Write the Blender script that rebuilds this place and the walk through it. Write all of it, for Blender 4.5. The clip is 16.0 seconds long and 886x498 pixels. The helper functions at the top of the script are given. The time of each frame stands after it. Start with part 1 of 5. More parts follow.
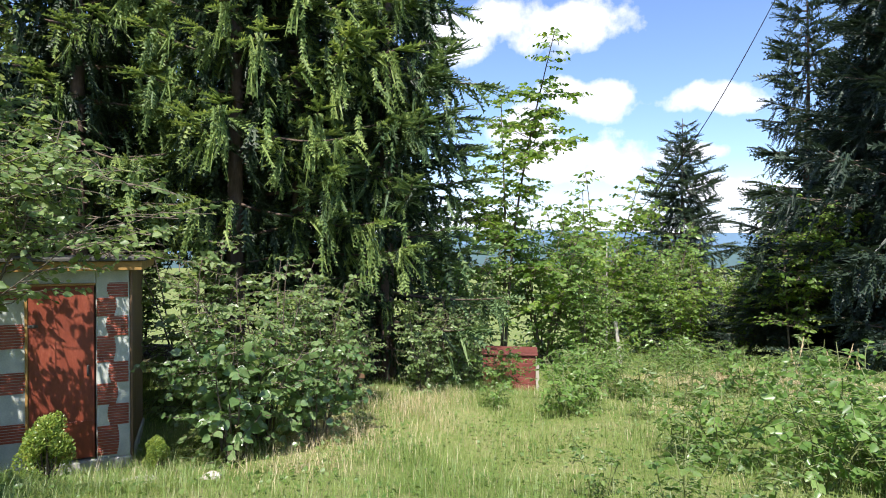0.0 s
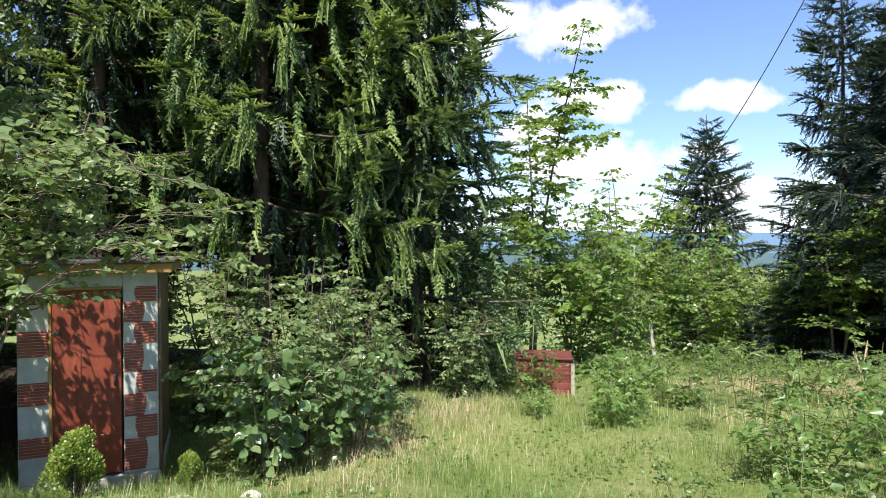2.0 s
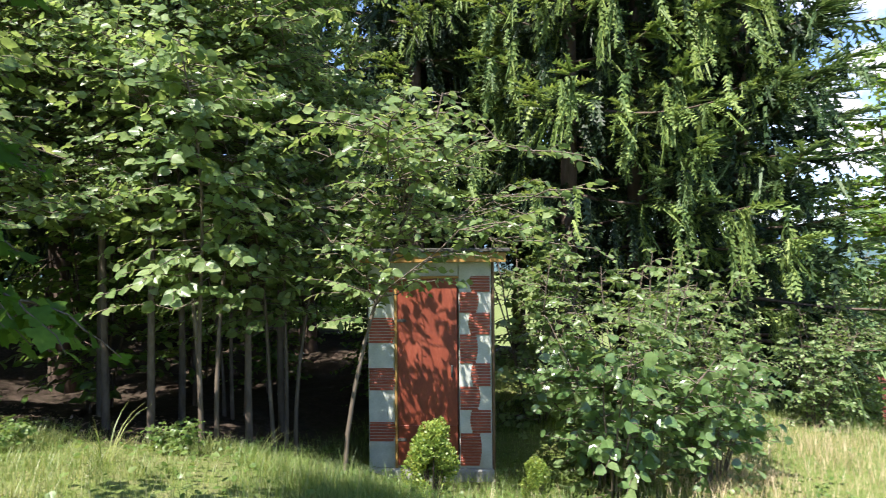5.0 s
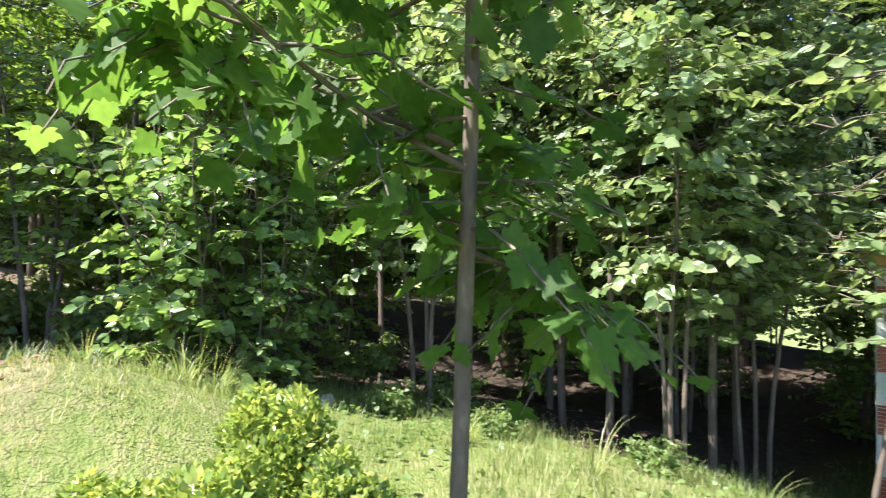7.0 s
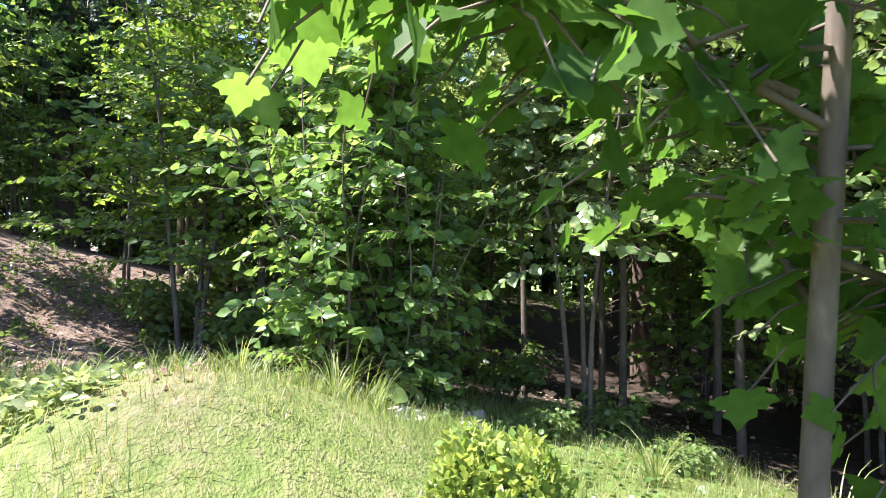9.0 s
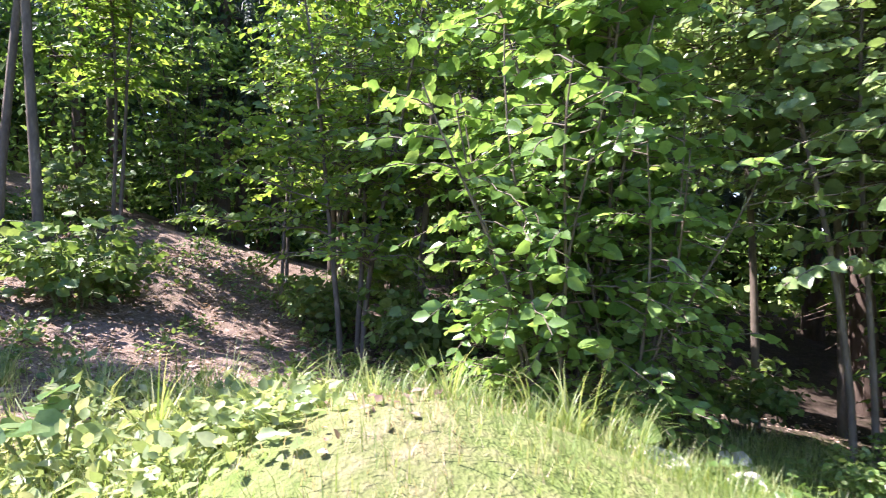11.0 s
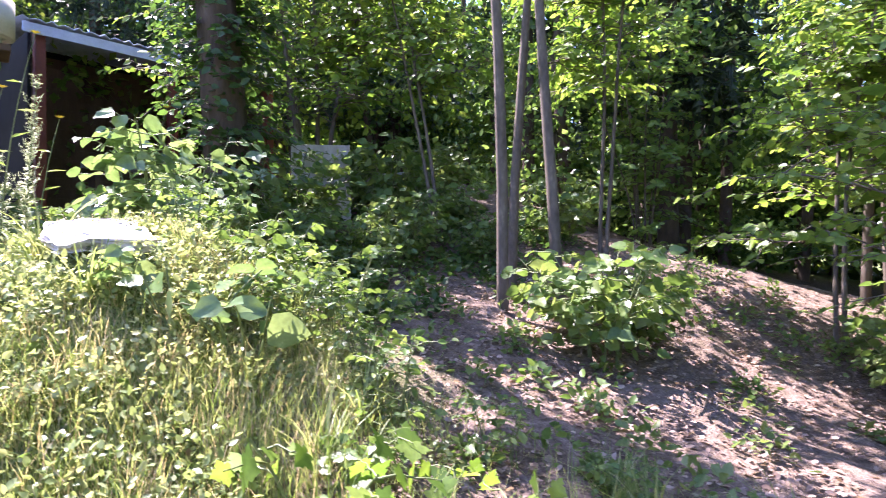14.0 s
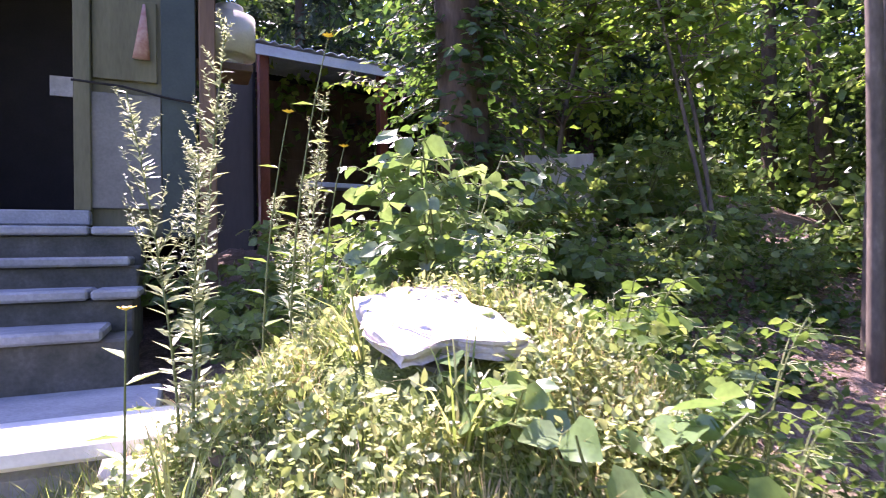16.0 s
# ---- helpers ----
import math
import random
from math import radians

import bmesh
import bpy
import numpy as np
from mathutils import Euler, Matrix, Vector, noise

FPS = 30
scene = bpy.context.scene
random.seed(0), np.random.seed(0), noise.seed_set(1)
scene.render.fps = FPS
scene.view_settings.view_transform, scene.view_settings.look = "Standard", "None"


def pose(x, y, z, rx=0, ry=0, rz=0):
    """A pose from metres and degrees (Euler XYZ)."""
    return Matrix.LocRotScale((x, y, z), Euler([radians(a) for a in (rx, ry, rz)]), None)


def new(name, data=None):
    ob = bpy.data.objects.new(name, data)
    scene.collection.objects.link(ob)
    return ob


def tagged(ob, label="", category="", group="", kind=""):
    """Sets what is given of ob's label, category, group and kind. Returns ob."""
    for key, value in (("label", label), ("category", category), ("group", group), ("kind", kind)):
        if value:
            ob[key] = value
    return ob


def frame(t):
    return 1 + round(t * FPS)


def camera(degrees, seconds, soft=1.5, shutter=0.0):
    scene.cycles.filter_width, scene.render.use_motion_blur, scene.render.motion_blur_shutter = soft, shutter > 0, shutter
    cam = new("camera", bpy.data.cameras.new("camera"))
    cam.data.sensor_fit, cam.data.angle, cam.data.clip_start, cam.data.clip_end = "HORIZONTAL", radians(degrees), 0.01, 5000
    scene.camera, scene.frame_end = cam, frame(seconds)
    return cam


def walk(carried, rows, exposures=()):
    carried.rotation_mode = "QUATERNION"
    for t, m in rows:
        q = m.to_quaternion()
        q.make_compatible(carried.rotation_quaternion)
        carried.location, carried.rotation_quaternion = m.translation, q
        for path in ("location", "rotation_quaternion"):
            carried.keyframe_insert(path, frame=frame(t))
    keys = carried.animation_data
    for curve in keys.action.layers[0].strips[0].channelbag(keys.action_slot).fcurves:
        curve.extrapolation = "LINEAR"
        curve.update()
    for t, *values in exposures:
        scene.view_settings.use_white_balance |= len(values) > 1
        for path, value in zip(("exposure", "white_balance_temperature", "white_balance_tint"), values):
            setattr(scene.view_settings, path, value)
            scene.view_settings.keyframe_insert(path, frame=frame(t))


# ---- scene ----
cam = camera(74.5, 16.0, soft=1.0, shutter=0.2)
METRES, EYE, TILT, LEAN, TURN = 8.0, 1.5, -0.6, 0.0, 0.0
ROWS = [
    (0.0, 0.0, 0.0, 0.0, 0.0, 0.0, -0.0),
    (0.5, -0.0201, 0.0096, 0.0027, 0.27, 0.01, 0.09),
    (1.0, -0.0334, 0.0232, 0.0003, 0.36, 0.08, 0.19),
    (1.5, -0.0384, 0.0439, -0.0018, 0.51, 0.13, 0.27),
    (2.0, -0.0508, 0.0547, -0.0025, 0.94, 0.15, 0.32),
    (2.5, -0.065, 0.0627, 0.0004, 0.91, 0.16, 0.38),
    (3.0, -0.0779, 0.0797, -0.0068, 1.7, 0.29, 0.61),
    (3.2, -0.0865, 0.0835, -0.0075, 4.35, 0.32, 0.6),
    (5.3, -0.199, 0.1315, -0.0211, 29.5, 0.58, 0.2),
    (5.5, -0.2087, 0.1328, -0.0213, 33.02, 0.57, 0.16),
    (6.0, -0.2414, 0.1254, -0.0208, 41.97, 0.52, -0.05),
    (6.5, -0.2677, 0.1255, -0.0232, 51.8, 0.47, -0.17),
    (7.0, -0.2886, 0.1255, -0.0211, 61.61, 0.48, -0.34),
    (7.5, -0.312, 0.1122, -0.0193, 69.7, 0.47, -0.44),
    (8.0, -0.3258, 0.109, -0.0171, 70.26, 0.49, -0.44),
    (10.5, -0.4371, 0.0884, -0.0286, 79.91, 0.49, -0.38),
    (11.0, -0.4718, 0.062, -0.0264, 83.93, 0.29, -0.3),
    (11.5, -0.5083, 0.0346, -0.018, 90.19, 0.19, -0.36),
    (12.0, -0.5556, 0.0033, -0.0083, 99.24, 0.06, -0.25),
    (12.5, -0.5747, -0.0226, -0.0036, 103.27, -0.02, -0.25),
    (13.0, -0.5877, -0.0544, 0.0044, 106.49, -0.08, -0.12),
    (13.5, -0.6111, -0.0912, 0.0044, 113.57, -0.03, 0.07),
    (14.0, -0.625, -0.1406, 0.008, 119.97, -0.05, 0.1),
    (14.5, -0.6362, -0.1762, 0.0158, 125.5, -0.09, 0.15),
    (15.0, -0.6572, -0.2255, 0.0289, 127.05, -0.1, 0.28),
    (15.5, -0.6526, -0.2763, 0.0343, 130.62, -0.17, 0.32),
    (16.0, -0.6587, -0.3118, 0.0439, 134.99, -0.05, 0.37),
]
walk(cam, [(t, pose(0, 0, EYE, TILT, LEAN, TURN) @ pose(METRES * x, METRES * y, METRES * z, 90 + pitch, roll, yaw)) for t, x, y, z, yaw, pitch, roll in ROWS],
     [(0.0, 1.08, 6200, 14), (3.0, 1.06, 6200, 14), (5.5, 1.66, 6300, 14), (6.0, 1.85, 6250, 15), (8.0, 2.08, 6050, 18), (10.5, 2.2, 5950, 24), (11.5, 2.34, 5950, 28), (13.0, 2.4, 5950, 30), (14.0, 2.6, 5880, 38),
      (14.5, 2.57, 5850, 42), (15.5, 2.62, 5980, 48), (16.0, 2.45, 6050, 52)])

# ---- light ----
SUN_YAW, SUN_UP = 171.0, 59.0
sky_world = bpy.data.worlds.new("sky")
scene.world = sky_world
sky_world.use_nodes = True


def build_sky():
    nt = sky_world.node_tree
    nt.nodes.clear()
    out = nt.nodes.new("ShaderNodeOutputWorld")
    bg = nt.nodes.new("ShaderNodeBackground")
    sky = nt.nodes.new("ShaderNodeTexSky")
    sky.sky_type = "NISHITA"
    sky.sun_disc = False
    sky.sun_elevation = radians(SUN_UP)
    sky.sun_rotation = radians(-SUN_YAW)
    sky.altitude = 400
    bg.inputs["Strength"].default_value = 0.095
    # fair-weather cumulus standing over the valley, wisps elsewhere
    L = nt.links.new

    def math_node(op, a, c=None):
        n = nt.nodes.new("ShaderNodeMath")
        n.operation = op
        for k, v in enumerate((a, c)):
            if v is None:
                continue
            if isinstance(v, (int, float)):
                n.inputs[k].default_value = v
            else:
                L(v, n.inputs[k])
        return n.outputs[0]

    tc = nt.nodes.new("ShaderNodeTexCoord")
    sep = nt.nodes.new("ShaderNodeSeparateXYZ")
    L(tc.outputs["Generated"], sep.inputs[0])
    ahead = math_node("MAXIMUM", sep.outputs["Y"], 0.05)
    u, v = math_node("DIVIDE", sep.outputs["X"], ahead), math_node("DIVIDE", sep.outputs["Z"], ahead)
    best = None
    for cu, cv, w, h in CLOUDS:
        du = math_node("DIVIDE", math_node("SUBTRACT", u, cu), w)
        dv = math_node("DIVIDE", math_node("SUBTRACT", v, cv), h)
        r = math_node("SUBTRACT", 1.0, math_node("SQRT", math_node("ADD", math_node("MULTIPLY", du, du), math_node("MULTIPLY", dv, dv))))
        best = r if best is None else math_node("MAXIMUM", best, r)
    puff = nt.nodes.new("ShaderNodeTexNoise")
    puff.inputs["Scale"].default_value = 11
    puff.inputs["Detail"].default_value = 7
    puff.inputs["Roughness"].default_value = 0.55
    L(tc.outputs["Generated"], puff.inputs["Vector"])
    body = math_node("ADD", math_node("MAXIMUM", best, -0.8), math_node("MULTIPLY", math_node("SUBTRACT", puff.outputs["Fac"], 0.5), 3.2))
    low = nt.nodes.new("ShaderNodeMapRange")
    low.inputs["From Min"].default_value, low.inputs["From Max"].default_value = 0.0, 0.13
    low.inputs["To Min"].default_value, low.inputs["To Max"].default_value = 0.30, 0.0
    L(sep.outputs["Z"], low.inputs["Value"])
    ramp = ramp_node(nt, [(0.0, (0, 0, 0)), (0.45, (1, 1, 1))])
    L(math_node("MAXIMUM", body, low.outputs["Result"]), ramp.inputs["Fac"])
    deep = nt.nodes.new("ShaderNodeMixRGB")
    deep.blend_type = "MULTIPLY"
    deep.inputs["Fac"].default_value = 1.0
    deep.inputs["Color2"].default_value = (0.98, 1.06, 1.22, 1)
    L(sky.outputs["Color"], deep.inputs["Color1"])
    mix = nt.nodes.new("ShaderNodeMixRGB")
    mix.inputs["Color2"].default_value = (6.3, 6.4, 6.7, 1)
    L(ramp.outputs["Color"], mix.inputs["Fac"])
    L(deep.outputs["Color"], mix.inputs["Color1"])
    L(mix.outputs["Color"], bg.inputs["Color"])
    L(bg.outputs["Background"], out.inputs["Surface"])


def ramp_node(nt, stops):
    r = nt.nodes.new("ShaderNodeValToRGB")
    e = r.color_ramp.elements
    while len(e) < len(stops):
        e.new(0.5)
    for k, (p, c) in zip(e, stops):
        k.position, k.color = p, (*c, 1)
    return r


# clouds: sideways and upward slope of their middle, half width, half height
CLOUDS = [(0.16, 0.375, 0.15, 0.055), (0.02, 0.35, 0.08, 0.05), (0.27, 0.25, 0.085, 0.034), (0.47, 0.245, 0.10, 0.028), (0.13, 0.20, 0.07, 0.05), (0.20, 0.14, 0.10, 0.04), (0.30, 0.125, 0.10, 0.05), (0.44, 0.16, 0.05, 0.02), (0.5, 0.09, 0.14, 0.03)]
build_sky()
sun_data = bpy.data.lights.new("sun", "SUN")
sun_data.energy = 5.0
sun_data.angle = radians(0.53)
sun_data.color = (1.0, 0.94, 0.83)
sun = new("sun", sun_data)
sun.matrix_world = pose(0, 0, 30, 90 - SUN_UP, 0, SUN_YAW + 180)


# ---- materials ----
def nodes_for(name):
    m = bpy.data.materials.new(name)
    m.use_nodes = True
    nt = m.node_tree
    nt.nodes.clear()
    return m, nt


def leaf_material(name, stops, light=0.45, rough=0.42, patch=0.5, gloss=0.5):
    """Leaves: colour by leaf and by drifting patches, light shining through."""
    m, nt = nodes_for(name)
    L = nt.links.new
    out = nt.nodes.new("ShaderNodeOutputMaterial")
    geo = nt.nodes.new("ShaderNodeNewGeometry")
    tc = nt.nodes.new("ShaderNodeTexCoord")
    big = nt.nodes.new("ShaderNodeTexNoise")
    big.inputs["Scale"].default_value = 1.1
    big.inputs["Detail"].default_value = 3
    L(tc.outputs["Object"], big.inputs["Vector"])
    mx = nt.nodes.new("ShaderNodeMath")
    mx.operation = "MULTIPLY_ADD"
    mx.inputs[1].default_value = patch
    L(big.outputs["Fac"], mx.inputs[0])
    sc = nt.nodes.new("ShaderNodeMath")
    sc.operation = "MULTIPLY"
    sc.inputs[1].default_value = 1 - patch
    L(geo.outputs["Random Per Island"], sc.inputs[0])
    L(sc.outputs[0], mx.inputs[2])
    r = ramp_node(nt, stops)
    L(mx.outputs[0], r.inputs["Fac"])
    fine = nt.nodes.new("ShaderNodeTexNoise")
    fine.inputs["Scale"].default_value = 45
    fine.inputs["Detail"].default_value = 2
    L(tc.outputs["Object"], fine.inputs["Vector"])
    mul = nt.nodes.new("ShaderNodeMixRGB")
    mul.blend_type = "OVERLAY"
    mul.inputs["Fac"].default_value = 0.35
    L(r.outputs["Color"], mul.inputs["Color1"])
    L(fine.outputs["Fac"], mul.inputs["Color2"])
    p = nt.nodes.new("ShaderNodeBsdfPrincipled")
    p.inputs["Roughness"].default_value = rough
    p.inputs["Specular IOR Level"].default_value = gloss
    L(mul.outputs["Color"], p.inputs["Base Color"])
    tr = nt.nodes.new("ShaderNodeBsdfTranslucent")
    warm = nt.nodes.new("ShaderNodeMixRGB")
    warm.blend_type = "MULTIPLY"
    warm.inputs["Fac"].default_value = 1
    warm.inputs["Color2"].default_value = (1.75, 1.62, 1.1, 1)
    L(mul.outputs["Color"], warm.inputs["Color1"])
    L(warm.outputs["Color"], tr.inputs["Color"])
    mix = nt.nodes.new("ShaderNodeMixShader")
    mix.inputs["Fac"].default_value = light
    L(p.outputs[0], mix.inputs[1])
    L(tr.outputs[0], mix.inputs[2])
    L(mix.outputs[0], out.inputs["Surface"])
    return m


def surface(name, stops, scale=6.0, rough=0.8, bump=0.3, stretch=(1, 1, 1), fine=60.0, metallic=0.0, detail=6, per_object=0.0):
    """A solid surface: colour from two scales of noise, bump from the finer one."""
    m, nt = nodes_for(name)
    L = nt.links.new
    out = nt.nodes.new("ShaderNodeOutputMaterial")
    tc = nt.nodes.new("ShaderNodeTexCoord")
    mp = nt.nodes.new("ShaderNodeMapping")
    mp.inputs["Scale"].default_value = stretch
    L(tc.outputs["Object"], mp.inputs["Vector"])
    a = nt.nodes.new("ShaderNodeTexNoise")
    a.inputs["Scale"].default_value = scale
    a.inputs["Detail"].default_value = detail
    b = nt.nodes.new("ShaderNodeTexNoise")
    b.inputs["Scale"].default_value = fine
    b.inputs["Detail"].default_value = 4
    L(mp.outputs[0], a.inputs["Vector"])
    L(mp.outputs[0], b.inputs["Vector"])
    mixf = nt.nodes.new("ShaderNodeMath")
    mixf.operation = "MULTIPLY_ADD"
    mixf.inputs[1].default_value = 0.35
    sc = nt.nodes.new("ShaderNodeMath")
    sc.operation = "MULTIPLY"
    sc.inputs[1].default_value = 0.65
    L(a.outputs["Fac"], sc.inputs[0])
    L(b.outputs["Fac"], mixf.inputs[0])
    L(sc.outputs[0], mixf.inputs[2])
    fac = mixf.outputs[0]
    if per_object:
        oi = nt.nodes.new("ShaderNodeObjectInfo")
        ad = nt.nodes.new("ShaderNodeMath")
        ad.operation = "MULTIPLY_ADD"
        ad.inputs[1].default_value = per_object
        L(oi.outputs["Random"], ad.inputs[0])
        sb = nt.nodes.new("ShaderNodeMath")
        sb.operation = "SUBTRACT"
        sb.inputs[1].default_value = per_object / 2
        L(fac, sb.inputs[0])
        L(sb.outputs[0], ad.inputs[2])
        fac = ad.outputs[0]
    r = ramp_node(nt, stops)
    L(fac, r.inputs["Fac"])
    p = nt.nodes.new("ShaderNodeBsdfPrincipled")
    p.inputs["Roughness"].default_value = rough
    p.inputs["Metallic"].default_value = metallic
    L(r.outputs["Color"], p.inputs["Base Color"])
    if bump:
        bp = nt.nodes.new("ShaderNodeBump")
        bp.inputs["Strength"].default_value = bump
        bp.inputs["Distance"].default_value = 0.01
        L(mixf.outputs[0], bp.inputs["Height"])
        L(bp.outputs[0], p.inputs["Normal"])
    L(p.outputs[0], out.inputs["Surface"])
    return m


HAZEL = leaf_material("hazel_leaf", [(0.2, (0.080, 0.155, 0.035)), (0.5, (0.14, 0.245, 0.058)), (0.8, (0.23, 0.33, 0.10))], 0.5, 0.32)
BRIGHT = leaf_material("young_leaf", [(0.2, (0.070, 0.140, 0.022)), (0.5, (0.129, 0.225, 0.032)), (0.8, (0.224, 0.300, 0.059))], 0.5, 0.45)
DULL = leaf_material("shrub_leaf", [(0.2, (0.10, 0.165, 0.055)), (0.5, (0.165, 0.24, 0.088)), (0.8, (0.26, 0.33, 0.145))], 0.45, 0.33, 0.5, 0.4)
MAPLE = leaf_material("maple_leaf", [(0.2, (0.032, 0.075, 0.018)), (0.5, (0.052, 0.112, 0.024)), (0.8, (0.085, 0.15, 0.036))], 0.5, 0.4)
SAPLING = leaf_material("sapling_leaf", [(0.2, (0.042, 0.098, 0.018)), (0.5, (0.075, 0.158, 0.026)), (0.8, (0.13, 0.22, 0.045))], 0.55, 0.55, 0.5, 0.2)
BOX = leaf_material("box_leaf", [(0.15, (0.09, 0.16, 0.035)), (0.45, (0.19, 0.28, 0.06)), (0.70, (0.36, 0.41, 0.10))], 0.42, 0.35, 0.5)
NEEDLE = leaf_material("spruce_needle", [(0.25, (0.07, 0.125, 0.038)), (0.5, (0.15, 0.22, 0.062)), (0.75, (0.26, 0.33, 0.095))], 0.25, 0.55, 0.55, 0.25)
# Inner needles near-black as crown shade; tips lighter as new growth in sun.
NEEDLE_SHADE = leaf_material("shade_spruce_needle", [(0.25, (0.016, 0.032, 0.014)), (0.5, (0.030, 0.055, 0.022)), (0.75, (0.055, 0.090, 0.035))], 0.12, 0.5, 0.55, 0.3)
NEEDLE_TIP = leaf_material("sunlit_fresh_needle", [(0.25, (0.045, 0.088, 0.036)), (0.5, (0.090, 0.150, 0.058)), (0.75, (0.175, 0.245, 0.09))], 0.2, 0.5, 0.55, 0.3)
NEEDLE_BLUE = leaf_material("blue_spruce_needle", [(0.25, (0.023, 0.045, 0.029)), (0.5, (0.042, 0.070, 0.045)), (0.75, (0.070, 0.107, 0.059))], 0.2, 0.5, 0.55)
NEEDLE_DARK = leaf_material("dark_spruce_needle", [(0.25, (0.013, 0.027, 0.017)), (0.5, (0.023, 0.044, 0.026)), (0.75, (0.042, 0.069, 0.038))], 0.12, 0.55, 0.55)
GRASS = leaf_material("grass_blade", [(0.25, (0.10, 0.18, 0.035)), (0.45, (0.18, 0.27, 0.065)), (0.62, (0.27, 0.34, 0.11)), (0.8, (0.42, 0.40, 0.21))], 0.45, 0.4, 0.6)
STRAW = leaf_material("dry_grass", [(0.2, (0.30, 0.25, 0.13)), (0.5, (0.50, 0.40, 0.25)), (0.75, (0.64, 0.53, 0.37))], 0.3, 0.5, 0.5)
GRASS_GREEN = leaf_material("fresh_grass", [(0.2, (0.10, 0.165, 0.035)), (0.45, (0.18, 0.25, 0.07)), (0.65, (0.28, 0.31, 0.125)), (0.85, (0.44, 0.41, 0.25))], 0.45, 0.42, 0.5)
GLOSSY = leaf_material("glossy_weed_leaf", [(0.2, (0.08, 0.15, 0.05)), (0.5, (0.13, 0.21, 0.075)), (0.8, (0.20, 0.27, 0.12))], 0.4, 0.28, 0.5, 0.8)
WEED = leaf_material("weed_leaf", [(0.2, (0.065, 0.128, 0.029)), (0.5, (0.118, 0.193, 0.045)), (0.8, (0.200, 0.257, 0.088))], 0.42, 0.4)
PALE = leaf_material("pale_weed_leaf", [(0.2, (0.17, 0.21, 0.13)), (0.5, (0.28, 0.33, 0.22)), (0.8, (0.44, 0.48, 0.36))], 0.35, 0.32, 0.5, 0.7)
HERB = leaf_material("herb_leaf", [(0.2, (0.12, 0.17, 0.06)), (0.5, (0.22, 0.28, 0.115)), (0.8, (0.38, 0.40, 0.23))], 0.42, 0.4, 0.5, 0.4)
DRY = leaf_material("dead_leaf", [(0.2, (0.13, 0.08, 0.055)), (0.5, (0.27, 0.19, 0.145)), (0.8, (0.44, 0.34, 0.28))], 0.2, 0.7)
BARK = surface("spruce_bark", [(0.3, (0.045, 0.03, 0.022)), (0.55, (0.11, 0.075, 0.055)), (0.8, (0.19, 0.15, 0.12))], 9, 0.9, 0.8, (1, 1, 0.25), 50)
BARK_GREY = surface("grey_bark", [(0.3, (0.055, 0.042, 0.03)), (0.55, (0.13, 0.102, 0.075)), (0.75, (0.26, 0.215, 0.165))], 8, 0.85, 0.5, (1, 1, 0.4), 45)
STEM = surface("green_stem", [(0.3, (0.08, 0.11, 0.03)), (0.7, (0.17, 0.19, 0.07))], 20, 0.6, 0.1)


# ---- mesh helpers ----
def mesh_of(name, verts, faces, material, smooth=False):
    """A mesh from an array of points and one or more arrays of faces."""
    me = bpy.data.meshes.new(name)
    verts = np.asarray(verts, dtype=np.float32)
    groups = [np.asarray(f, dtype=np.int32) for f in faces if len(f)]
    loops = np.concatenate([g.ravel() for g in groups])
    sizes = np.concatenate([np.full(len(g), g.shape[1], dtype=np.int32) for g in groups])
    starts = np.concatenate([[0], np.cumsum(sizes)[:-1]]).astype(np.int32)
    me.vertices.add(len(verts))
    me.vertices.foreach_set("co", verts.ravel())
    me.loops.add(len(loops))
    me.loops.foreach_set("vertex_index", loops)
    me.polygons.add(len(sizes))
    me.polygons.foreach_set("loop_start", starts)
    me.polygons.foreach_set("loop_total", sizes)
    if smooth:
        me.polygons.foreach_set("use_smooth", np.ones(len(sizes), dtype=bool))
    me.update(calc_edges=True)
    me.materials.append(material)
    return me


def bm_mesh(name, bm, material, smooth=False):
    me = bpy.data.meshes.new(name)
    bm.to_mesh(me)
    bm.free()
    me.materials.append(material)
    if smooth:
        for f in me.polygons:
            f.use_smooth = True
    return me


def part(name, bm, material, parent, label="", smooth=False):
    """One mesh under a thing or a part."""
    me = bm_mesh(name, bm, material, smooth) if isinstance(bm, bmesh.types.BMesh) else bm
    ob = new(name, me)
    ob.parent = parent
    return tagged(ob, label) if label else ob


def thing(name, m, label, category, group="", kind=""):
    ob = new(name)
    ob.empty_display_size = 0.2
    ob.matrix_world = m
    return tagged(ob, label, category, group, kind)


def box(bm, x0, y0, z0, x1, y1, z1, bevel=0.006, m=None):
    """A bevelled block added to bm."""
    made = bmesh.ops.create_cube(bm, size=1)
    vs = made["verts"]
    for v in vs:
        v.co = Vector((x0 + (v.co.x + 0.5) * (x1 - x0), y0 + (v.co.y + 0.5) * (y1 - y0), z0 + (v.co.z + 0.5) * (z1 - z0)))
    if m is not None:
        bmesh.ops.transform(bm, matrix=m, verts=vs)
    if bevel:
        es = list({e for v in vs for e in v.link_edges})
        bmesh.ops.bevel(bm, geom=es, offset=bevel, segments=1, affect="EDGES")
    return bm


def boxed(*a, **k):
    return box(bmesh.new(), *a, **k)


def stack(pieces):
    """Joins (points, faces) pairs; the faces of one pair have one size."""
    vs, fs, n = [], {}, 0
    for v, f in pieces:
        v, f = np.asarray(v), np.asarray(f)
        if len(v) == 0:
            continue
        vs.append(v)
        fs.setdefault(f.shape[1], []).append(f + n)
        n += len(v)
    return np.concatenate(vs), [np.concatenate(f) for f in fs.values()]


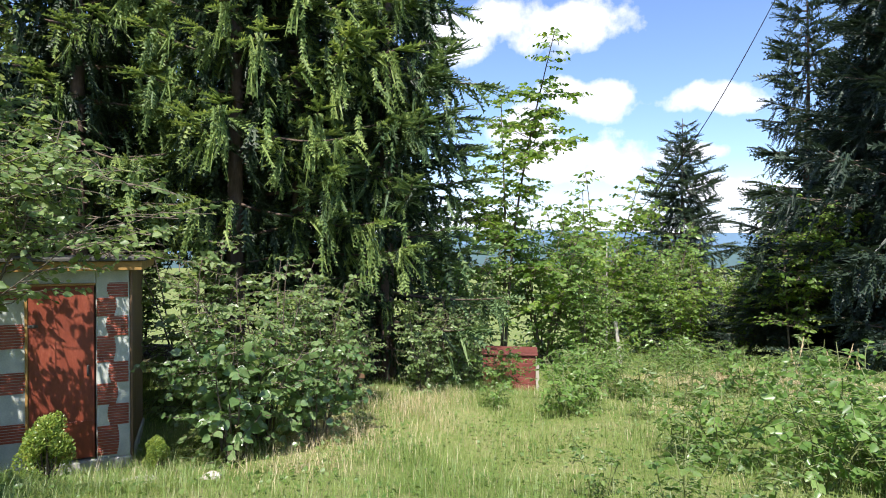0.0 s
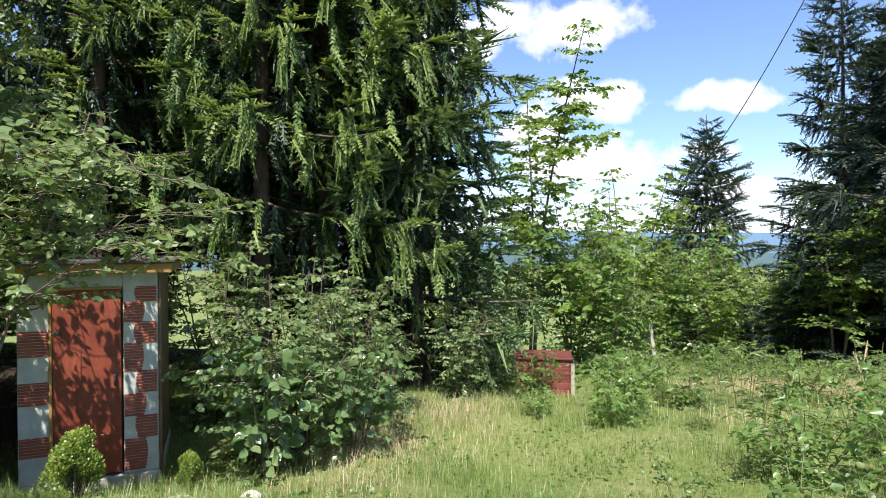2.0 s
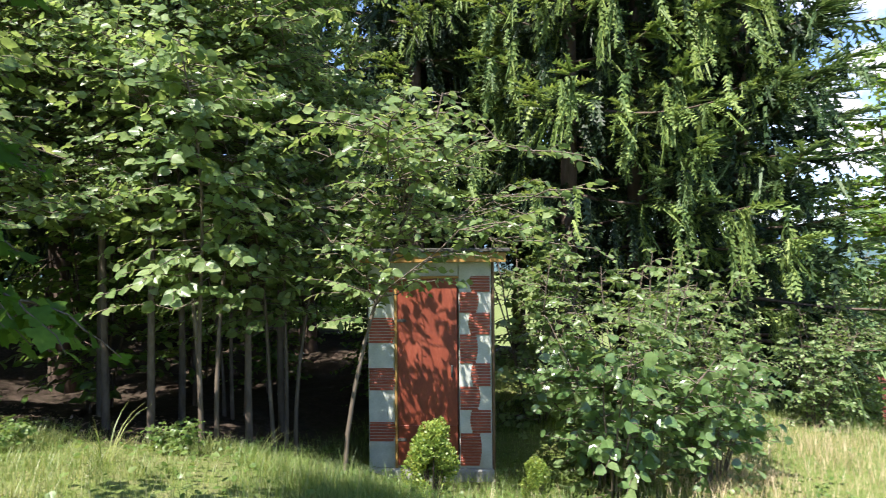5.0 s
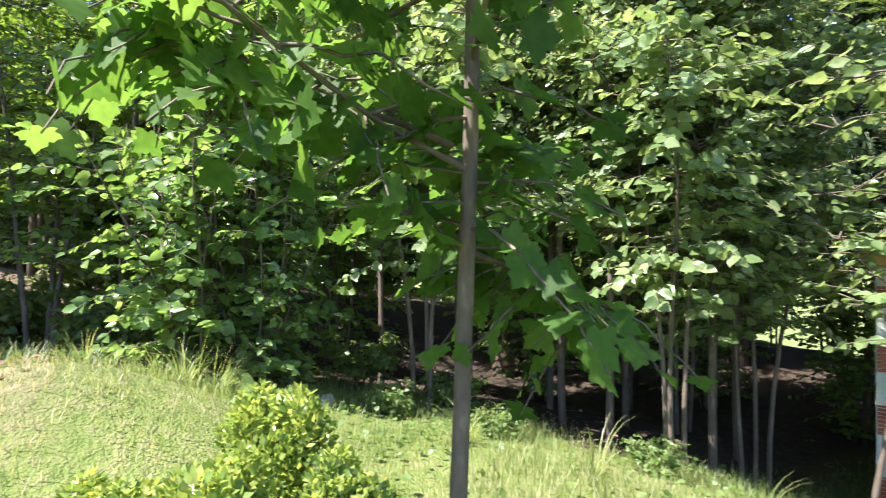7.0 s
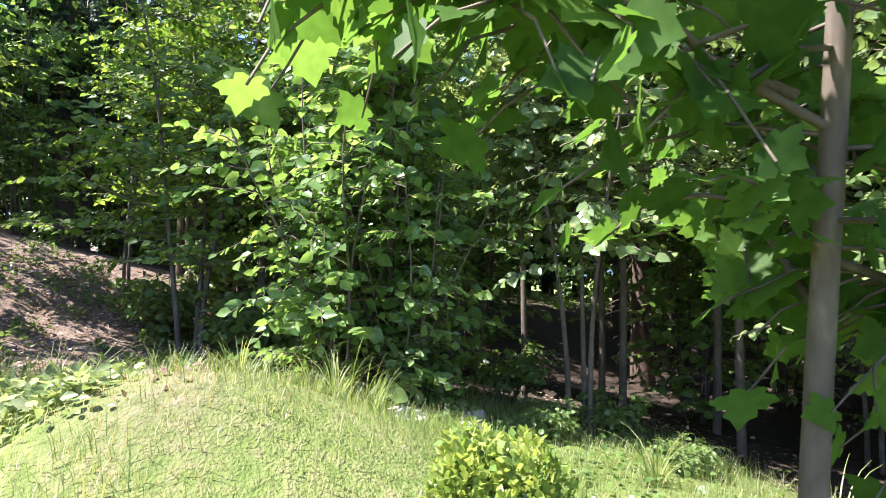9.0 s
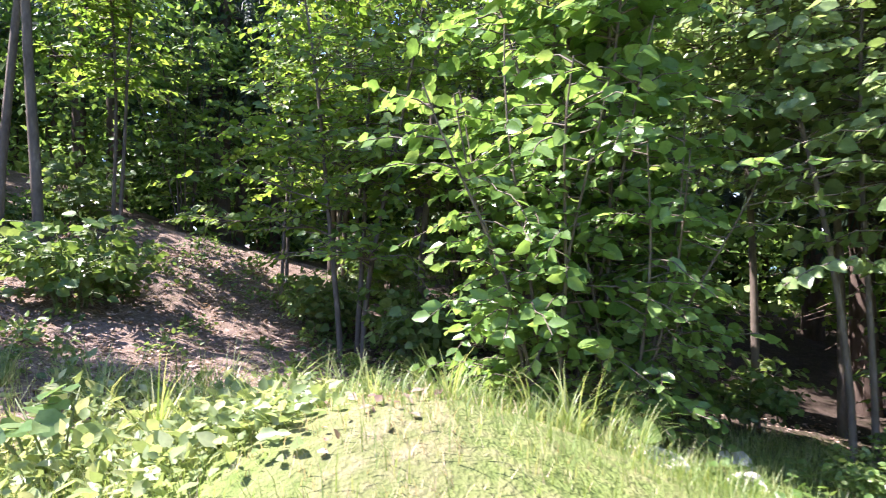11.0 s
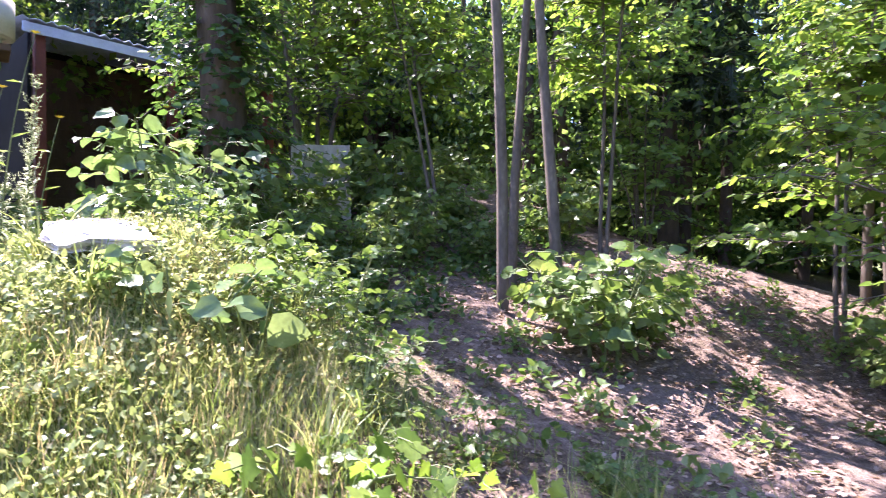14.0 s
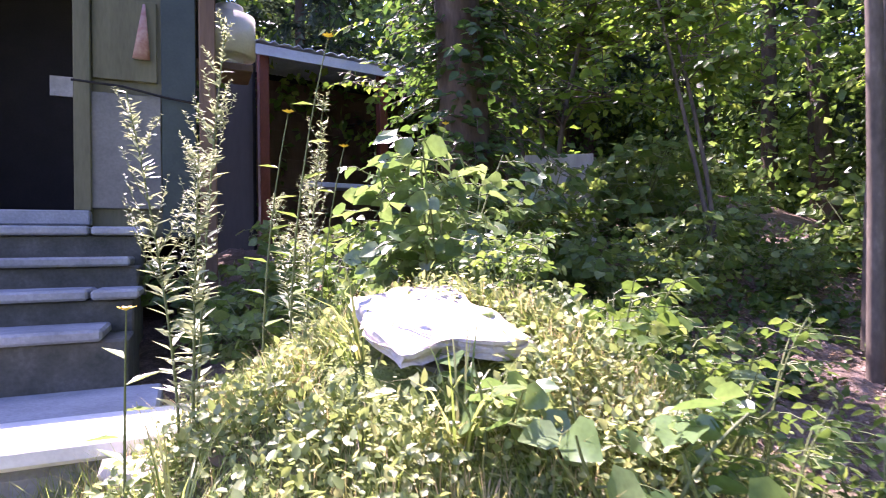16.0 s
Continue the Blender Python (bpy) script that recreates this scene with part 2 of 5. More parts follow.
def tube(points, radii, sides=6):
    """A tapered tube along points."""
    P = np.asarray(points, dtype=float)
    n = len(P)
    T = np.gradient(P, axis=0)
    T /= np.linalg.norm(T, axis=1)[:, None] + 1e-9
    ref = np.where(np.abs(T[:, 2:3]) > 0.9, np.array([[1.0, 0, 0]]), np.array([[0, 0, 1.0]]))
    A = np.cross(T, ref)
    A /= np.linalg.norm(A, axis=1)[:, None] + 1e-9
    B = np.cross(T, A)
    ang = np.linspace(0, 2 * np.pi, sides, endpoint=False)
    R = np.asarray(radii, dtype=float)[:, None, None]
    V = P[:, None] + R * (np.cos(ang)[None, :, None] * A[:, None] + np.sin(ang)[None, :, None] * B[:, None])
    i, j = np.meshgrid(np.arange(n - 1), np.arange(sides), indexing="ij")
    k = (j + 1) % sides
    F = np.stack([i * sides + j, i * sides + k, (i + 1) * sides + k, (i + 1) * sides + j], -1).reshape(-1, 4)
    return V.reshape(-1, 3), F


def frames_for(axis, normal):
    """Rotation matrices whose y runs along axis and whose z leans to normal."""
    y = axis / (np.linalg.norm(axis, axis=1)[:, None] + 1e-9)
    x = np.cross(y, normal)
    x /= np.linalg.norm(x, axis=1)[:, None] + 1e-9
    return np.stack([x, y, np.cross(x, y)], axis=2)


def strew(tv, tf, pos, rot, size):
    """Copies a small template to many places in one array."""
    tv, tf, pos = np.asarray(tv, float), np.asarray(tf), np.asarray(pos, float)
    n, k = len(pos), len(tv)
    size = np.broadcast_to(np.asarray(size, float), (n,))
    V = np.einsum("nij,kj->nki", rot, tv) * size[:, None, None] + pos[:, None]
    F = tf[None] + (np.arange(n) * k)[:, None, None]
    return V.reshape(-1, 3), F.reshape(-1, tf.shape[1])


# leaf shapes, 1 long, growing along +y, folded a little on the midrib
OVATE = (np.array([(0, 0, 0), (0.31, 0.30, 0.06), (0.25, 0.66, 0.04), (0, 1, -0.10), (-0.25, 0.66, 0.04), (-0.31, 0.30, 0.06)]),
         np.array([(0, 1, 2), (0, 2, 3), (0, 3, 4), (0, 4, 5)]))
ROUND = (np.array([(0, 0, 0), (0.37, 0.08, 0.06), (0.46, 0.46, 0.07), (0.25, 0.80, 0.02), (0, 1.04, -0.12), (-0.25, 0.80, 0.02), (-0.46, 0.46, 0.07), (-0.37, 0.08, 0.06)]),
         np.array([(0, 1, 2), (0, 2, 3), (0, 3, 4), (0, 4, 5), (0, 5, 6), (0, 6, 7)]))
SLIM = (np.array([(0, 0, 0), (0.13, 0.35, 0.03), (0, 1, -0.12), (-0.13, 0.35, 0.03)]), np.array([(0, 1, 2), (0, 2, 3)]))
SMALL = (np.array([(0, 0, 0), (0.33, 0.45, 0.05), (0, 1, -0.05), (-0.33, 0.45, 0.05)]), np.array([(0, 1, 2), (0, 2, 3)]))


def lobed():
    pts = [(0, 0), (0.22, -0.09), (0.42, -0.03), (0.38, 0.14), (0.62, 0.22), (0.80, 0.42), (0.60, 0.47), (0.53, 0.60), (0.34, 0.56), (0.37, 0.75), (0.2, 0.81), (0, 1.05)]
    full = pts + [(-x, y) for x, y in pts[-2:0:-1]]
    v = [(x, y, 0.10 * abs(x) - 0.14 * y * y) for x, y in full] + [(0, 0.34, -0.02)]
    n = len(full)
    return np.array(v), np.array([(i, (i + 1) % n, n) for i in range(n)])


LOBED = lobed()


# ---- the lie of the land ----
KNOLLS = [(1.6, 12.4, -0.36, 2.4), (-5.6, 0.65, 0.14 + 0.37, 0.95), (-6.6, -3.76, 0.70, 0.95), (-9.1, -3.2, -0.03, 2.0), (-9.5, -0.3, -0.39, 2.2), (-4.0, 6.5, -0.66, 2.2), (-7, 1.9, 0.01, 1.8), (-4.5, -0.8, -0.19, 2.0), (0, 0, -0.28, 3),
          (5, 7, 0.08, 4), (-12, -4.5, 0.31, 4), (-9.5, -8.5, 0.43, 3.5), (0, 12, -0.29, 5), (-10, 7, -0.81, 4), (-4.4, 3.2, 0.13, 1.8), (-5.6, -6, -0.04, 1.6), (0.3, 6.2, -0.42, 2.6), (-15.5, -8.0, 1.6, 4.5), (-12.6, -1.5, 0.2, 1.6)]


def land(x, y):
    """The height of the ground."""
    x, y = np.asarray(x, float), np.asarray(y, float)
    cx, cy = 18 * np.tanh(x / 18), np.where(y > 0, 16 * np.tanh(y / 16), 12 * np.tanh(y / 12))
    z = 0.258 + -0.037 * cx + -0.101 * cy
    for a, b, h, r in KNOLLS:
        z = z + h * np.exp(-((x - a) ** 2 + (y - b) ** 2) / r / r)
    far = np.clip(y - 18, 0, None)
    z = z - 22 * (1 - np.exp(-(far / 90) ** 1.5)) - 0.16 * (np.logaddexp(0, (np.minimum(y, 40) - 12.5) / 1.2) * 1.2)
    return z + 0.03 * np.sin(1.7 * x + 0.6 * y) * np.sin(1.3 * y - 0.5 * x) + 0.015 * np.sin(4.1 * x) * np.sin(3.7 * y + 1)


def ground_at(x, y):
    return float(land(x, y))


def on_ground(x, y, rz=0.0, sink=0.0):
    return pose(x, y, ground_at(x, y) - sink, 0, 0, rz)


def smooth01(a, b, v):
    t = np.clip((v - a) / (b - a), 0, 1)
    return t * t * (3 - 2 * t)


def seg_dist(x, y, ax, ay, bx, by):
    dx, dy = bx - ax, by - ay
    t = np.clip(((x - ax) * dx + (y - ay) * dy) / (dx * dx + dy * dy), 0, 1)
    return np.hypot(x - ax - t * dx, y - ay - t * dy)


WORN = (5.4, 0.52)


def soil_share(x, y):
    """Where the turf gives way to bare earth and leaf litter: under the wood and on the path up the bank."""
    wood = smooth01(0.0, 1.4, -(x + 5.9) - 0.25 * y) * smooth01(-12, -10, y)
    wood = np.maximum(wood, smooth01(0, 1.2, y - 7.4 + 0.9 * (x + 0.5)) * smooth01(0, 1.5, -(x + 0.5)) * smooth01(-7, -5.5, y))
    wood = np.maximum(wood, smooth01(0, 1.2, y - 3.3 + 0.0 * x) * smooth01(0, 1.0, -(x + 4.9)))
    mound = np.exp(-((x + 5.5) ** 2 + (y - 0.8) ** 2) / 1.3)
    path = 1 - smooth01(0.5, 1.0, np.minimum(seg_dist(x, y, -7.0, -0.8, -8.8, -1.8), seg_dist(x, y, -8.8, -1.8, -10.4, -4.5)))
    yard = (1 - smooth01(-5.4, -4.8, y)) * (1 - smooth01(-5.4, -4.6, x))
    yard = np.maximum(yard, np.exp(-((x + 5.55) / 0.5) ** 2 - ((y + 4.05) / 0.55) ** 2))
    wood = wood * (1 - smooth01(14, 19, np.hypot(x + 5, y)))
    worn = 0.5 * np.exp(-((x + WORN[0]) / 0.42) ** 2 - ((y - WORN[1]) / 0.34) ** 2)
    return np.clip(worn + np.maximum(np.maximum(wood * (1 - (1 - smooth01(-3.4, -2.2, y)) * smooth01(-8.2, -7.2, x)) - 0.9 * mound, path), yard), 0, 1)


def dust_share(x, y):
    """Dry trodden earth: the path up the bank and the yard; other bare soil is dark, the wood's shade painted in."""
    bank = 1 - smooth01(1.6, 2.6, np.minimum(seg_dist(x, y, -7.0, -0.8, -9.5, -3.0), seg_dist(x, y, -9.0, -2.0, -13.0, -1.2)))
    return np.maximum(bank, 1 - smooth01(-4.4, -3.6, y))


def ground_material():
    m, nt = nodes_for("meadow_ground")
    L = nt.links.new
    out = nt.nodes.new("ShaderNodeOutputMaterial")
    tc = nt.nodes.new("ShaderNodeTexCoord")
    at = nt.nodes.new("ShaderNodeAttribute")
    at.attribute_name = "soil"

    def noise_tex(scale, detail=6):
        t = nt.nodes.new("ShaderNodeTexNoise")
        t.inputs["Scale"].default_value, t.inputs["Detail"].default_value = scale, detail
        L(tc.outputs["Object"], t.inputs["Vector"])
        return t

    a, b, c = noise_tex(0.9), noise_tex(14), noise_tex(70, 3)
    turf = ramp_node(nt, [(0.3, (0.07, 0.115, 0.022)), (0.5, (0.14, 0.175, 0.05)), (0.72, (0.27, 0.24, 0.12))])
    earth = ramp_node(nt, [(0.3, (0.075, 0.05, 0.038)), (0.5, (0.18, 0.13, 0.10)), (0.72, (0.36, 0.275, 0.225))])
    # dark woodland soil, with the shade under the trees painted in
    humus_shade = ramp_node(nt, [(0.3, (0.022, 0.016, 0.012)), (0.5, (0.055, 0.040, 0.030)), (0.72, (0.12, 0.09, 0.07))])
    dust = nt.nodes.new("ShaderNodeAttribute")
    dust.attribute_name = "dust"
    m1 = nt.nodes.new("ShaderNodeMixRGB")
    m1.inputs["Fac"].default_value = 0.5
    L(a.outputs["Fac"], m1.inputs["Color1"])
    L(b.outputs["Fac"], m1.inputs["Color2"])
    L(m1.outputs[0], turf.inputs["Fac"])
    m2 = nt.nodes.new("ShaderNodeMixRGB")
    m2.inputs["Fac"].default_value = 0.5
    L(b.outputs["Fac"], m2.inputs["Color1"])
    L(c.outputs["Fac"], m2.inputs["Color2"])
    L(m2.outputs[0], earth.inputs["Fac"])
    L(m2.outputs[0], humus_shade.inputs["Fac"])
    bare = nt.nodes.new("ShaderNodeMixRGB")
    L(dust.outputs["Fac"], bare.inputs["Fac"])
    L(humus_shade.outputs[0], bare.inputs["Color1"])
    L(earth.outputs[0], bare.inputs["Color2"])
    edge = nt.nodes.new("ShaderNodeMath")
    edge.operation = "MULTIPLY_ADD"
    edge.inputs[1].default_value = 0.5
    edge.inputs[2].default_value = -0.25
    L(b.outputs["Fac"], edge.inputs[0])
    add = nt.nodes.new("ShaderNodeMath")
    add.use_clamp = True
    L(edge.outputs[0], add.inputs[0])
    L(at.outputs["Fac"], add.inputs[1])
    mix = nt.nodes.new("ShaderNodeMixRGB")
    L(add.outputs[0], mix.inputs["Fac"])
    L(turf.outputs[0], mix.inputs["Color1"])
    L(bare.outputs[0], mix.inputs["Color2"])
    p = nt.nodes.new("ShaderNodeBsdfPrincipled")
    p.inputs["Roughness"].default_value = 0.95
    p.inputs["Specular IOR Level"].default_value = 0.15
    L(mix.outputs[0], p.inputs["Base Color"])
    bp = nt.nodes.new("ShaderNodeBump")
    bp.inputs["Strength"].default_value = 0.9
    bp.inputs["Distance"].default_value = 0.04
    L(m2.outputs[0], bp.inputs["Height"])
    L(bp.outputs[0], p.inputs["Normal"])
    L(p.outputs[0], out.inputs["Surface"])
    return m


def build_ground():
    step = np.arange(-16, 16.01, 0.16)
    out = 16 * 1.14 ** np.arange(1, 38)
    xs = np.concatenate([-out[::-1], step, out])
    X, Y = np.meshgrid(xs, xs, indexing="ij")
    Z = land(X, Y)
    near = np.exp(-(X ** 2 + Y ** 2) / 400)
    rng = np.random.default_rng(5)
    S = soil_share(X, Y)
    Z = Z + near * S * (rng.normal(0, 0.022, X.shape) + 0.035 * np.sin(5.3 * X + 2.1 * np.sin(2.7 * Y)) * np.sin(4.1 * Y + 1.3 * np.sin(3.1 * X)))
    n = len(xs)
    i, j = np.meshgrid(np.arange(n - 1), np.arange(n - 1), indexing="ij")
    F = np.stack([i * n + j, (i + 1) * n + j, (i + 1) * n + j + 1, i * n + j + 1], -1).reshape(-1, 4)
    me = mesh_of("ground", np.stack([X, Y, Z], -1).reshape(-1, 3), [F], ground_material(), True)
    at = me.attributes.new("soil", "FLOAT", "POINT")
    at.data.foreach_set("value", S.ravel().astype(np.float32))
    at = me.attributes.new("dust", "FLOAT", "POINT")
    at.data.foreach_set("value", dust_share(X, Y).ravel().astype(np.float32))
    tagged(new("ground", me), "sloping garden meadow running into bare woodland soil", "ground", kind="structure")


build_ground()


def far_ridge():
    """Wooded hills across the valley, blue haze mixed into their colour."""
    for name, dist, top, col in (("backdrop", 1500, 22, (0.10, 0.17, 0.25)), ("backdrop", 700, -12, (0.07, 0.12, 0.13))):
        a = np.linspace(-1.3, 1.3, 160)
        h = top + 10 * np.sin(3.1 * a + 1) + 4 * np.sin(11 * a) + 1.5 * np.sin(41 * a + 2)
        lo = np.stack([dist * np.sin(a), dist * np.cos(a), np.full_like(a, -90)], -1)
        hi = np.stack([dist * np.sin(a) * 1.05, dist * np.cos(a) * 1.05, h], -1)
        V = np.concatenate([lo, hi])
        k = np.arange(159)
        F = np.stack([k, k + 1, k + 161, k + 160], -1)
        mat = surface("hazed_hill_%d" % dist, [(0.3, tuple(c * 0.85 for c in col)), (0.7, col)], 0.02, 1.0, 0, fine=0.2)
        tagged(new(name, mesh_of(name, V, [F], mat)), "wooded hills across the valley with blue haze in their colour", "hills", kind="structure")


far_ridge()


# ---- plants: conifers ----
def spray_template(n=6, droop=0.25):
    """A needle-covered twig, 1 long along y: a tapered core with ragged needle edges."""
    v, f = [], []
    rng = np.random.default_rng(3)
    for i in range(n):
        t = i / n
        y, z = t, -droop * t * t
        w = 0.15 * (1 - 0.55 * t) + 0.02
        for s in (-1, 1):
            k = len(v)
            j = rng.uniform(0.75, 1.25)
            v += [(0, y - 0.02, z), (0, y + 0.12, z), (s * w * j, y + 0.17 * j, z + 0.06 * rng.uniform(-1, 0.9))]
            f.append((k, k + 1, k + 2) if s > 0 else (k + 1, k, k + 2))
    for a in ((0.055, 0.0), (0.0, 0.055)):
        k = len(v)
        v += [(-a[0], 0, -a[1]), (a[0], 0, a[1]), (0, 1.06, -droop)]
        f.append((k, k + 1, k + 2))
    return np.array(v), np.array(f)


SPRAY = spray_template()


def spruce_branch(length, rng, hang=0.5, fall=0.35, dense=1.0, size=0.26):
    """A spruce branch along +y: bowed limb, side twigs, and twigs that hang like a curtain. Returns limb and needles."""
    n = 9
    t = np.linspace(0, 1, n)
    wob = rng.normal(0, 0.04, 2)
    P = np.stack([length * wob[0] * np.sin(3 * t), length * t, length * (-fall * t + 0.55 * fall * t ** 2.2) + wob[1] * length * t], -1)
    limb = tube(P, 0.018 * length ** 0.7 * (1 - 0.85 * t) + 0.003, 4)
    k = int(length * 11 * dense) + 5
    u = rng.uniform(0.12, 1.0, k) ** 0.8
    at = np.stack([np.interp(u, t, P[:, i]) for i in range(3)], -1)
    side = rng.choice([-1, 1], k)
    reach = (1 - 0.55 * u) * rng.uniform(0.3, 1.0, k) * min(0.6, 0.34 * length)
    ang = rng.uniform(0.7, 1.2, k) * (1 - 0.35 * u)
    axis = np.stack([side * np.sin(ang), np.cos(ang), rng.uniform(-0.35, 0.05, k)], -1)
    # young picks the tips left light; other needles get the painted shade
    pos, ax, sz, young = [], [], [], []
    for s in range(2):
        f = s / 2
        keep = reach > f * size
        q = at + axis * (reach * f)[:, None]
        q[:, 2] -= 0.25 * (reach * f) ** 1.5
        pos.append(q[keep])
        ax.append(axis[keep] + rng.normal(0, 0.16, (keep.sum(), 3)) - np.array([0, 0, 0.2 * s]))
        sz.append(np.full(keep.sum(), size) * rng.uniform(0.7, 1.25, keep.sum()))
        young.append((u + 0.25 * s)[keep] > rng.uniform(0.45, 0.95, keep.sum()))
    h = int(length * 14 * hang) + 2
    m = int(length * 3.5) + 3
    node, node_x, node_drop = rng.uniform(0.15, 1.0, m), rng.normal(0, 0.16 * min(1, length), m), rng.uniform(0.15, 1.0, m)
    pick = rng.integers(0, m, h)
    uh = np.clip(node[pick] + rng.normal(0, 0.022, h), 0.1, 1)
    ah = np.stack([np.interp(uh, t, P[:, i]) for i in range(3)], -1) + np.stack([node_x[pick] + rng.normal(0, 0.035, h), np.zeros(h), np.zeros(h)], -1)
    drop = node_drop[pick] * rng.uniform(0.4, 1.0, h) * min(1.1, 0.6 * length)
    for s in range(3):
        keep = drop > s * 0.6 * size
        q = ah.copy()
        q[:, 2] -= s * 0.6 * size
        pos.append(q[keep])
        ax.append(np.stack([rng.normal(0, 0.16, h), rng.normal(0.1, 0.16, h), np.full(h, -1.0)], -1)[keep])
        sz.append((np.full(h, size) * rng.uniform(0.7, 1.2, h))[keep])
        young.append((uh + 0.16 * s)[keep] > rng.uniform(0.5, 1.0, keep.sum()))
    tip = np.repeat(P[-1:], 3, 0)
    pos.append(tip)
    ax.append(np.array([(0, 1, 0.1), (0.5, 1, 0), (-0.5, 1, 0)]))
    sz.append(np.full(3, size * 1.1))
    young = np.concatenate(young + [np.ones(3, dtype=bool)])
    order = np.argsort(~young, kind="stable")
    pos, ax, sz = np.concatenate(pos)[order], np.concatenate(ax)[order], np.concatenate(sz)[order]
    nor = np.stack([rng.normal(0, 0.5, len(pos)), rng.normal(0, 0.4, len(pos)), np.ones(len(pos))], -1)
    nor[np.abs(ax[:, 2]) > 0.7] = rng.normal(0, 1, ((np.abs(ax[:, 2]) > 0.7).sum(), 3)) * np.array([1, 1, 0.1])
    needles = strew(*SPRAY, pos, frames_for(ax, nor), sz)
    return limb, needles, int(young.sum()) * len(SPRAY[1])


BRANCHES = {}


def branch_kit(style):
    """Six ready branches of a style, in three lengths."""
    if style not in BRANCHES:
        rng = np.random.default_rng(len(BRANCHES) + 11)
        hang, fall, dense, size = style
        BRANCHES[style] = [[spruce_branch(l, rng, hang, fall, dense, size) for _ in range(2)] for l in (0.7, 1.5, 2.6)]
    return BRANCHES[style]


def spruce_meshes(name, height, radius, bare, style, seed, whorl=0.42, needle=None, trunk_r=0.13, shape=0.8, dead=True, old=None):
    """Trunk and crown of a spruce at the origin; old paints its inner shade."""
    rng = np.random.default_rng(seed)
    kit = branch_kit(style)
    t = np.linspace(0, 1, 12)
    bend = rng.normal(0, 0.12, 2)
    P = np.stack([bend[0] * np.sin(2 * t), bend[1] * np.sin(2.4 * t), height * t - 0.3 * (t == 0)], -1)
    wood = [tube(P, trunk_r * (1 - 0.93 * t) + trunk_r * 0.35 * np.exp(-t * 30), 10)]
    leaf, inner_shade = [], []
    z = bare
    while z < height - 0.15:
        u = (z - bare) / (height - bare)
        r = radius * (1 - u) ** shape * (0.55 + 0.45 * min(1, u * 6 + 0.4)) + 0.12
        n = rng.integers(4, 7)
        base = rng.uniform(0, 6.28)
        for k in range(n):
            a = base + 6.283 * k / n + rng.normal(0, 0.2)
            length = r * rng.uniform(0.72, 1.18)
            which = 0 if length < 1.0 else 1 if length < 2.0 else 2
            limb, need, tips = kit[which][rng.integers(0, 2)]
            s = length / (0.7, 1.5, 2.6)[which]
            up = radians(8 + 32 * u ** 2 + rng.normal(0, 7))
            M = np.array((Matrix.Rotation(a, 3, "Z") @ Matrix.Rotation(up, 3, "X") @ Matrix.Rotation(rng.normal(0, 0.12), 3, "Y")))
            o = np.array([np.interp(z / height, t, P[:, 0]), np.interp(z / height, t, P[:, 1]), z + rng.normal(0, 0.08)])
            wood.append((limb[0] * s @ M.T + o, limb[1]))
            leaf.append((need[0] * s @ M.T + o, need[1]))
            inner_shade.append(np.arange(len(need[1])) >= tips)
        z += whorl * rng.uniform(0.75, 1.25) * (1 - 0.35 * u)
    if dead:
        for _ in range(int(bare * 9)):
            zz, a = rng.uniform(0.6, bare + 0.6), rng.uniform(0, 6.28)
            l = rng.uniform(0.3, 1.1)
            d = np.array([np.cos(a), np.sin(a), rng.uniform(-0.4, 0.1)])
            q = np.stack([np.array([0, 0, zz]) + d * l * f - np.array([0, 0, 0.15 * f * f]) for f in (0, 0.5, 1)])
            wood.append(tube(q, [0.012, 0.008, 0.002], 4))
    wv, wf = stack(wood)
    lv, lf = stack(leaf)
    crown = mesh_of(name + "_crown", lv, lf, needle or NEEDLE)
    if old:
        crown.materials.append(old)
        crown.polygons.foreach_set("material_index", np.concatenate(inner_shade).astype(np.int32))
    return mesh_of(name + "_trunk", wv, wf, BARK, True), crown


def plant_of(name, m, meshes, label, category, group="", names=("trunk", "crown")):
    """A plant whose parts are the given meshes."""
    ob = thing(name, m, label, category, group)
    for n, me in zip(names, meshes):
        p = part(n, me, None, ob)
        if n in ("stem", "twig", "bough"):
            tagged(p, kind="stuff")
    return ob


# ---- plants: broadleaved ----
def twig_leaves(rng, starts, dirs, lengths, leaf, size, gap=0.09, sag=0.35, flat=0.55, pair=False):
    """Leafy twigs: thin tubes and leaves along them, held in layers."""
    wood, pos, axs, nors, szs = [], [], [], [], []
    for s, d, l in zip(starts, dirs, lengths):
        d = d / (np.linalg.norm(d) + 1e-9)
        k = 6
        t = np.linspace(0, 1, k)
        P = s + d * (l * t)[:, None]
        P[:, 2] -= sag * l * t ** 2 * 0.6
        P[1:] += rng.normal(0, 0.025 * l, (k - 1, 3))
        wood.append(tube(P, 0.0045 * (0.5 + l) * (1 - 0.75 * t) + 0.0012, 4))
        n = max(3, int(l / gap))
        u = (np.arange(n) + rng.uniform(0.2, 0.8, n)) / n * 0.9 + 0.12
        u = np.clip(u, 0, 1)
        at = np.stack([np.interp(u, t, P[:, i]) for i in range(3)], -1)
        sidev = np.cross(d, (0, 0, 1.0))
        sidev /= np.linalg.norm(sidev) + 1e-6
        sg = np.where(np.arange(n) % 2 == 0, 1, -1)[:, None]
        ax = d * rng.uniform(0.25, 0.9, (n, 1)) + sidev * sg * rng.uniform(0.5, 1, (n, 1)) + np.array([0, 0, -0.4]) + rng.normal(0, 0.2, (n, 3))
        nor = np.array([0, 0, 0.8]) + d * (1.0, 1.0, 0.1) + rng.normal(0, flat, (n, 3))
        pos.append(at)
        axs.append(ax)
        nors.append(nor)
        szs.append(size * rng.uniform(0.6, 1.25, n) * (1 - 0.25 * u))
